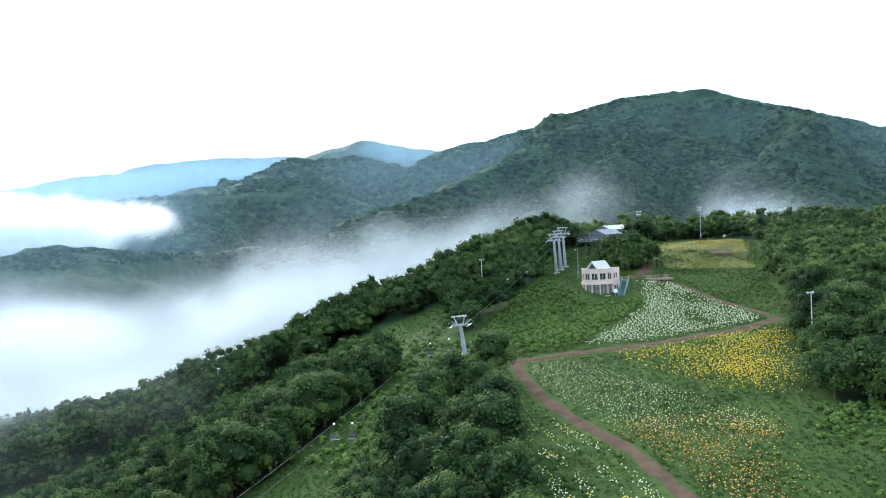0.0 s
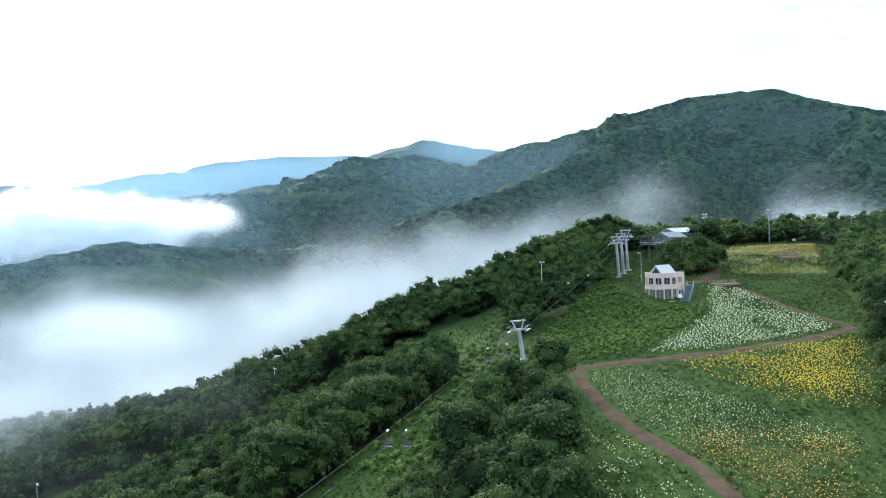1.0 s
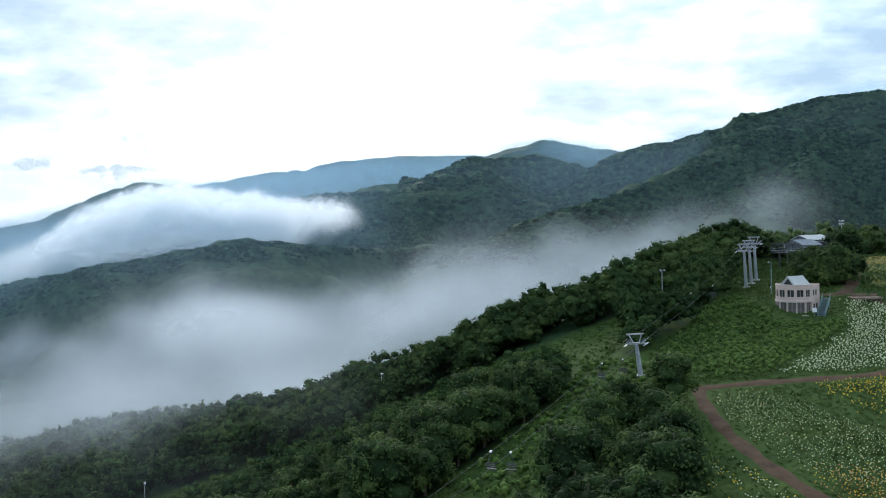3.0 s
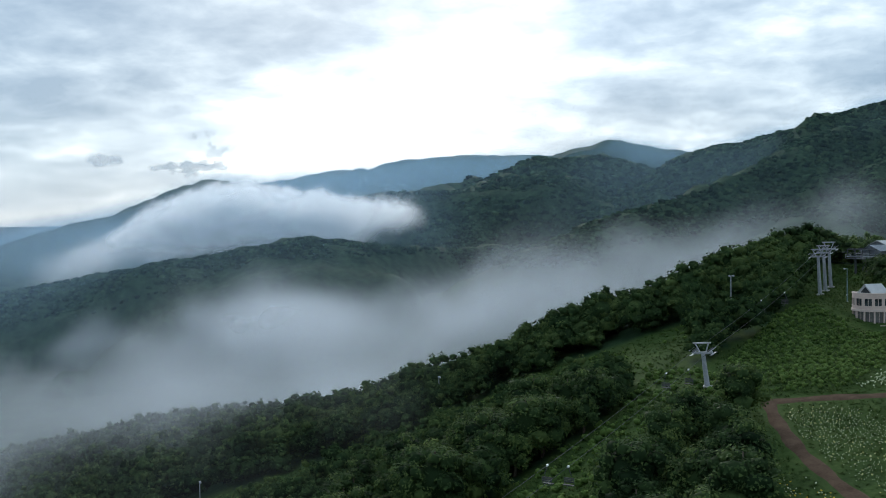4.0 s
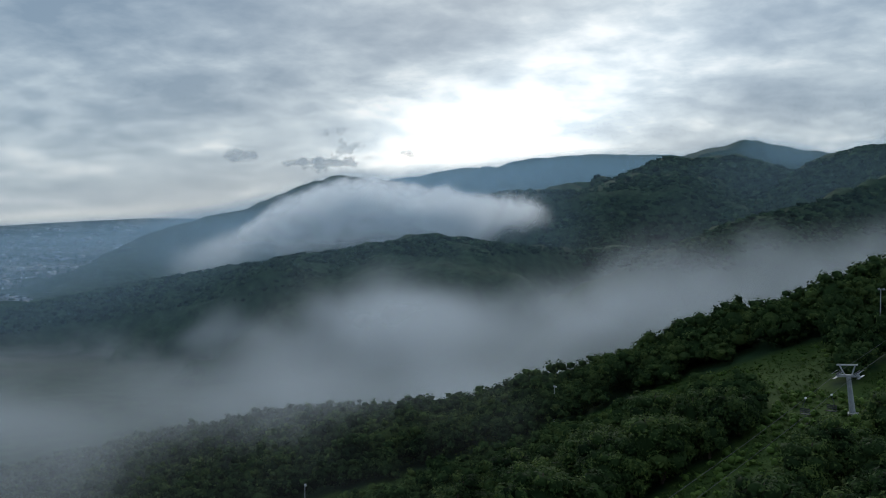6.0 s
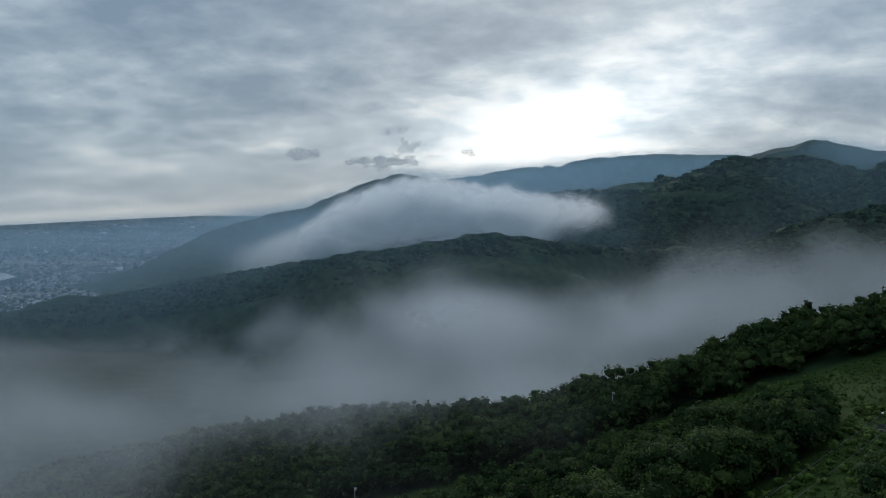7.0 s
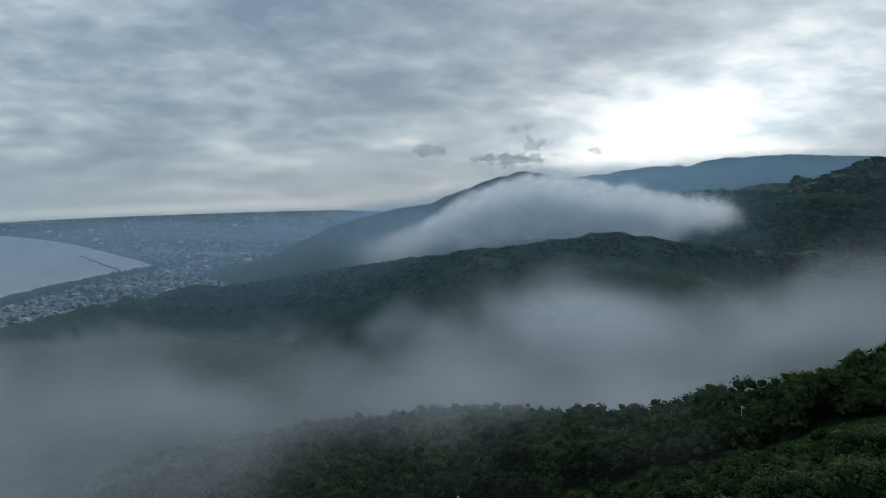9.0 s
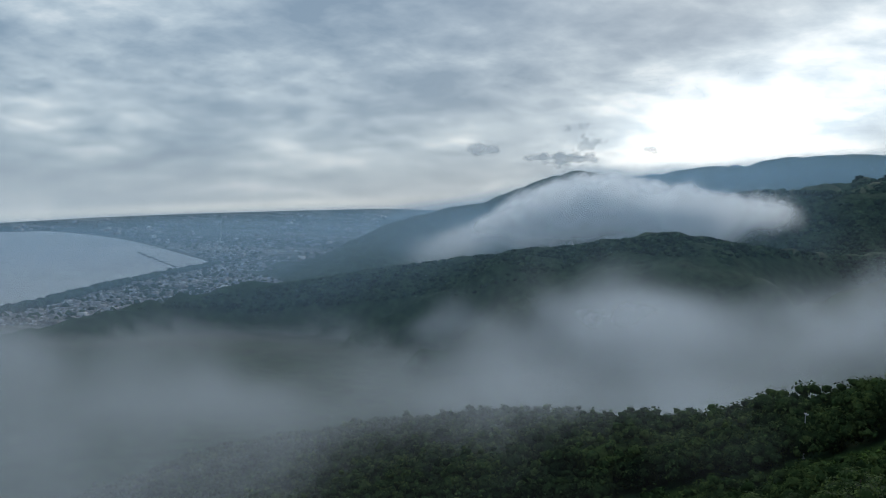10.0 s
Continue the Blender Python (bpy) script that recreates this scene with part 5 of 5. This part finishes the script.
def build_meadow():
    shapes = [tuft_shape(k, 7, 0.55, 0.6) for k in range(5)]
    spots = []
    for poly, gap, seed in ((FIELD, 1.05, 201), (RUN, 1.4, 202), (LIFT_CUT, 1.1, 203)):
        x, y, rng = plan_points(poly, gap, seed)
        ok = ~near_path(x, y, 0.2) & (np.hypot(x - 51, y - 263) > 6.4)
        x, y = x[ok], y[ok]
        s = rng.uniform(.5, 1.1, len(x)) * (1 + 0.35 * fbm(x, y, 14.0, 2, 5))
        spots.append(np.c_[x, y, height(x, y), s])
    ob = new("meadow_grass", scatter(shapes, np.concatenate(spots), M_GRASS, "meadow_grass", 210))
    tagged(ob, "rough green summer grass between the beds", "grass", kind="stuff")
    # waist-high weeds and shrubs on the bank before the house and along the wood's edges
    shapes = [crown_arrays(300 + k, 0.9, 1.2, 3, 16, 0.24, 3, 4) for k in range(4)]
    bank = ((20, 206), (34, 206), (55, 242), (60, 252), (44, 250), (41, 262), (37, 270), (28, 262), (21, 244), (14, 224))
    spots = []
    for poly, gap, seed, keep in ((bank, 1.15, 221, 0.8), (RUN, 3.2, 222, 0.1), (LIFT_CUT, 2.3, 223, 0.4), (((58, 147), (92, 147), (92, 96), (52, 96)), 2.0, 224, 0.45), (((61, 143), (96, 140), (96, 152), (64, 156)), 1.3, 225, 0.9)):
        x, y, rng = plan_points(poly, gap, seed)
        ok = (fbm(x, y, 11.0, 2, seed) < keep) & ~near_path(x, y, 0.5)
        x, y = x[ok], y[ok]
        spots.append(np.c_[x, y, height(x, y) - 0.15, rng.uniform(.38, {221: 0.95, 223: 1.4, 225: 1.2}.get(seed, .9), len(x))])
    ob = new("weeds", scatter(shapes, np.concatenate(spots), M_SHRUB, "weeds", 230))
    tagged(ob, "low leafy weeds and shrubs on the bank", "shrubs", kind="stuff")


build_meadow()


# ---- the bay, the town on the plain ----
NEAR_SHORE = ((-110, 1200), (-80, 1300), (-62, 1420), (-55.5, 1609), (-54.2, 1706), (-52.9, 1816), (-51.4, 1986), (-49.5, 2216), (-47.6, 2471), (-45.3, 2713))
FAR_SHORE = ((-110, 4900), (-80, 4300), (-62, 3700), (-56.5, 3739), (-54.35, 3735), (-52.3, 3563), (-50.9, 3428), (-49.65, 3296), (-48.7, 3165), (-47.8, 3041), (-46.4, 2869), (-45.3, 2715))


def shore(line, az):
    p = np.array(line, float)
    return np.interp(az, p[:, 0], p[:, 1])


def build_bay():
    m, nt, bsdf = material("sea_water")
    p = position(nt)
    # part of the reflected grey sky is put into this pale base colour
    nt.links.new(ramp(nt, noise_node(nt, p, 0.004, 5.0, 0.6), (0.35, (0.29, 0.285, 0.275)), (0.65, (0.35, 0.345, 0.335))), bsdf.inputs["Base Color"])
    bsdf.inputs["Roughness"].default_value = 0.32
    bsdf.inputs["Specular IOR Level"].default_value = 0.5
    bump(nt, bsdf, noise_node(nt, p, 0.09, 5.0, 0.6), 0.25, 0.6)
    az = np.arange(-110, -45.3, 0.25)
    t = np.linspace(0, 1, 50)[:, None]
    lo, hi = shore(NEAR_SHORE, az)[None], shore(FAR_SHORE, az)[None]
    r = lo * (1 - t) + hi * t + 14 * fbm(lo + 0 * t, az[None] * 40 + 0 * t, 60.0, 3, 3) * (1 - t)
    a = np.radians(az)[None]
    x, y = r * np.sin(a), r * np.cos(a)
    z = plain_height(x, y) + 1.8
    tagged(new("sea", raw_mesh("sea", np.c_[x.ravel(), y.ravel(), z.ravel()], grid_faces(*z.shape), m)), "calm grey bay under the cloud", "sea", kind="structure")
    model = None
    for k in range(7):
        u = k / 6
        px, py = -2251 + 319 * u, 1933 - 158 * u
        b = B()
        v = [b.verts.new((sx * (17 if zz < 1 else 15), sy * (4.5 if zz < 1 else 2.5), zz)) for zz in (-1.0, 2.2) for sx, sy in ((-1, -1), (1, -1), (1, 1), (-1, 1))]
        for f in ((4, 5, 6, 7), (0, 1, 5, 4), (1, 2, 6, 5), (2, 3, 7, 6), (3, 0, 4, 7)):
            b.faces.new([v[i] for i in f])
        ob = new("breakwater", part_mesh("breakwater", b, M_DARKM))
        ob.matrix_world = pose(px, py, float(plain_height(np.array([px]), np.array([py]))[0]) + 1.8, 0, 0, -24)
        tagged(ob, "dark stone breakwater lying off the shore", "breakwater", group="breakwaters")


def build_town():
    rng = np.random.RandomState(77)
    n = 34000
    az = rng.uniform(-60, -34, n)
    r = 1450 + 2300 * rng.uniform(0, 1, n) ** 1.35
    x, y = r * np.sin(np.radians(az)), r * np.cos(np.radians(az))
    base = plain_height(x, y)
    wet = (az < -45.3) & (r > shore(NEAR_SHORE, az) - 16) & (r < shore(FAR_SHORE, az) + 60)
    dense = fbm(x, y, 340.0, 3, 9) + rng.uniform(-.5, .5, n) + 0.5 * step(2700, 2000, r) - 0.35 * step(-46, -52, az) * step(2500, 3000, r)
    ok = (height(x, y) < base + 4) & ~wet & (dense > 0.05)
    x, y, base, r = x[ok][:9500], y[ok][:9500], base[ok][:9500], r[ok][:9500]
    # large sheds and blocks further out on the plain
    az, rr = rng.uniform(-56, -36, 260), rng.uniform(2500, 4300, 260)
    wet = (az < -45.3) & (rr < shore(FAR_SHORE, az) + 60)
    bx, by = rr * np.sin(np.radians(az)), rr * np.cos(np.radians(az))
    ok = ~wet & (height(bx, by) < plain_height(bx, by) + 4)
    x, y, r = np.r_[x, bx[ok]], np.r_[y, by[ok]], np.r_[r, rr[ok]]
    base, sheds = plain_height(x, y), ok.sum()
    house = np.array(((-1, -1, -.3), (1, -1, -.3), (1, 1, -.3), (-1, 1, -.3), (-1, -1, .7), (1, -1, .7), (1, 1, .7), (-1, 1, .7), (-1.05, 0, 1.15), (1.05, 0, 1.15)), float)
    house[:, 1] *= 0.75
    house[:, 2] *= 0.8
    faces = np.array(((0, 1, 5), (0, 5, 4), (2, 3, 7), (2, 7, 6), (1, 2, 6), (1, 6, 5), (3, 0, 4), (3, 4, 7), (4, 5, 9), (4, 9, 8), (6, 7, 8), (6, 8, 9), (5, 6, 9), (7, 4, 8)))
    m, nt, bsdf = material("town_houses")
    geo = nt.nodes.new("ShaderNodeNewGeometry")
    nt.links.new(ramp(nt, geo.outputs["Random Per Island"], (0.0, (0.07, 0.07, 0.08)), (0.3, (0.15, 0.14, 0.14)), (0.55, (0.25, 0.235, 0.235)), (0.8, (0.12, 0.15, 0.2)), (0.96, (0.42, 0.42, 0.42))), bsdf.inputs["Base Color"])
    size = np.where(rng.uniform(0, 1, len(x)) < 0.04, rng.uniform(4, 7, len(x)), rng.uniform(1.2, 2.5, len(x))) * np.interp(r, (2200, 3600), (1.0, 0.75))
    size[-sheds:] = rng.uniform(5, 10, sheds)
    ob = new("town", scatter([(house, faces)], np.c_[x, y, base, size], m, "town", 78))
    tagged(ob, "hazy seaside town of small pale and grey houses", "town", kind="stuff")
    # belts of trees along the shore and between the streets
    az = rng.uniform(-58, -45, 900)
    r = shore(NEAR_SHORE, az) - rng.uniform(6, 70, 900)
    az2, r2 = rng.uniform(-58, -34, 1500), rng.uniform(1500, 3400, 1500)
    az, r = np.r_[az, az2], np.r_[r, r2]
    x, y = r * np.sin(np.radians(az)), r * np.cos(np.radians(az))
    wet = (az < -45.4) & (r > shore(NEAR_SHORE, az) - 4) & (r < shore(FAR_SHORE, az) + 30)
    ok = (height(x, y) < plain_height(x, y) + 6) & ~wet
    g = random.Random(4)
    shapes = [(np.array(v), np.array(f)) for v, f in (blob(g, (0, 0, .5), 1.0, 4, 5, .3, True) for _ in range(4))]
    ob = new("shore_trees", scatter(shapes, np.c_[x, y, plain_height(x, y), np.r_[rng.uniform(4, 8, 900), rng.uniform(2.5, 5.5, 1500)]][ok], M_CANOPY, "shore_trees", 79))
    tagged(ob, "dark belts of trees along the shore and among the houses", "trees", kind="stuff")


def build_chimney():
    x, y = -2322.0, 2311.0
    root = thing("chimney", "tall pale concrete chimney rising from the hazy plain", "chimney", pose(x, y, float(plain_height(np.array([x]), np.array([y]))[0])))
    part("base_block", box(B(), -9, 9, -7, 7, -2, 8), M_CONC, root)
    part("shaft", tube(B(), (0, 0, 8.01), (0, 0, 60), 2.6, 1.7, 12), M_CONC, root, "pale tapering shaft")


build_bay()
build_town()
build_chimney()


def build_cloudlets():
    """Ragged scraps of cloud low over the ridge, painted dark against the bright sky."""
    vs, fs, dens, base = [], [], [], 0
    for k, (a0, e0, wa, we, amount) in enumerate(((-26.2, 3.3, 1.7, 0.4, 0.55), (-21.4, 3.85, 0.8, 0.26, 0.42), (-30.8, 3.6, 0.9, 0.3, 0.4), (-24.6, 4.1, 1.6, 1.1, 0.35))):
        r = 4480 + 30 * k if k < 4 else 1625
        x, y, z, az = curtain(r, a0 - 2 * wa, a0 + 2 * wa, wa / 14, lambda a: EYE_Z + r * np.tan(np.radians(e0 - 2 * we)) + 0 * a, lambda a: EYE_Z + r * np.tan(np.radians(e0 + 2 * we)) + 0 * a, 40)
        el = np.degrees(np.arctan2(z - EYE_Z, r))
        d = np.hypot((az[None] - a0) / wa, (el - e0) / we) + 0.75 * fbm(x, z * 1.6, 60.0 if k < 4 else 14.0, 4, 120 + k)
        a = amount * step(1.05, 0.35, d)
        if k == 3:
            a = a * step(0.05, 0.5, fbm(x, z * 1.2, 34.0, 4, 133))
        vs.append(np.c_[x.ravel(), y.ravel(), z.ravel()])
        fs.append(grid_faces(*z.shape) + base)
        dens.append(a.ravel())
        base += z.size
    me = raw_mesh("cloud_scraps", np.concatenate(vs), np.concatenate(fs), M_SCRAP, True, {"mist_amount": np.concatenate(dens)})
    tagged(new("cloud_scraps", me), "small ragged grey scraps of cloud over the ridge", "cloud", kind="stuff")


build_cloudlets()
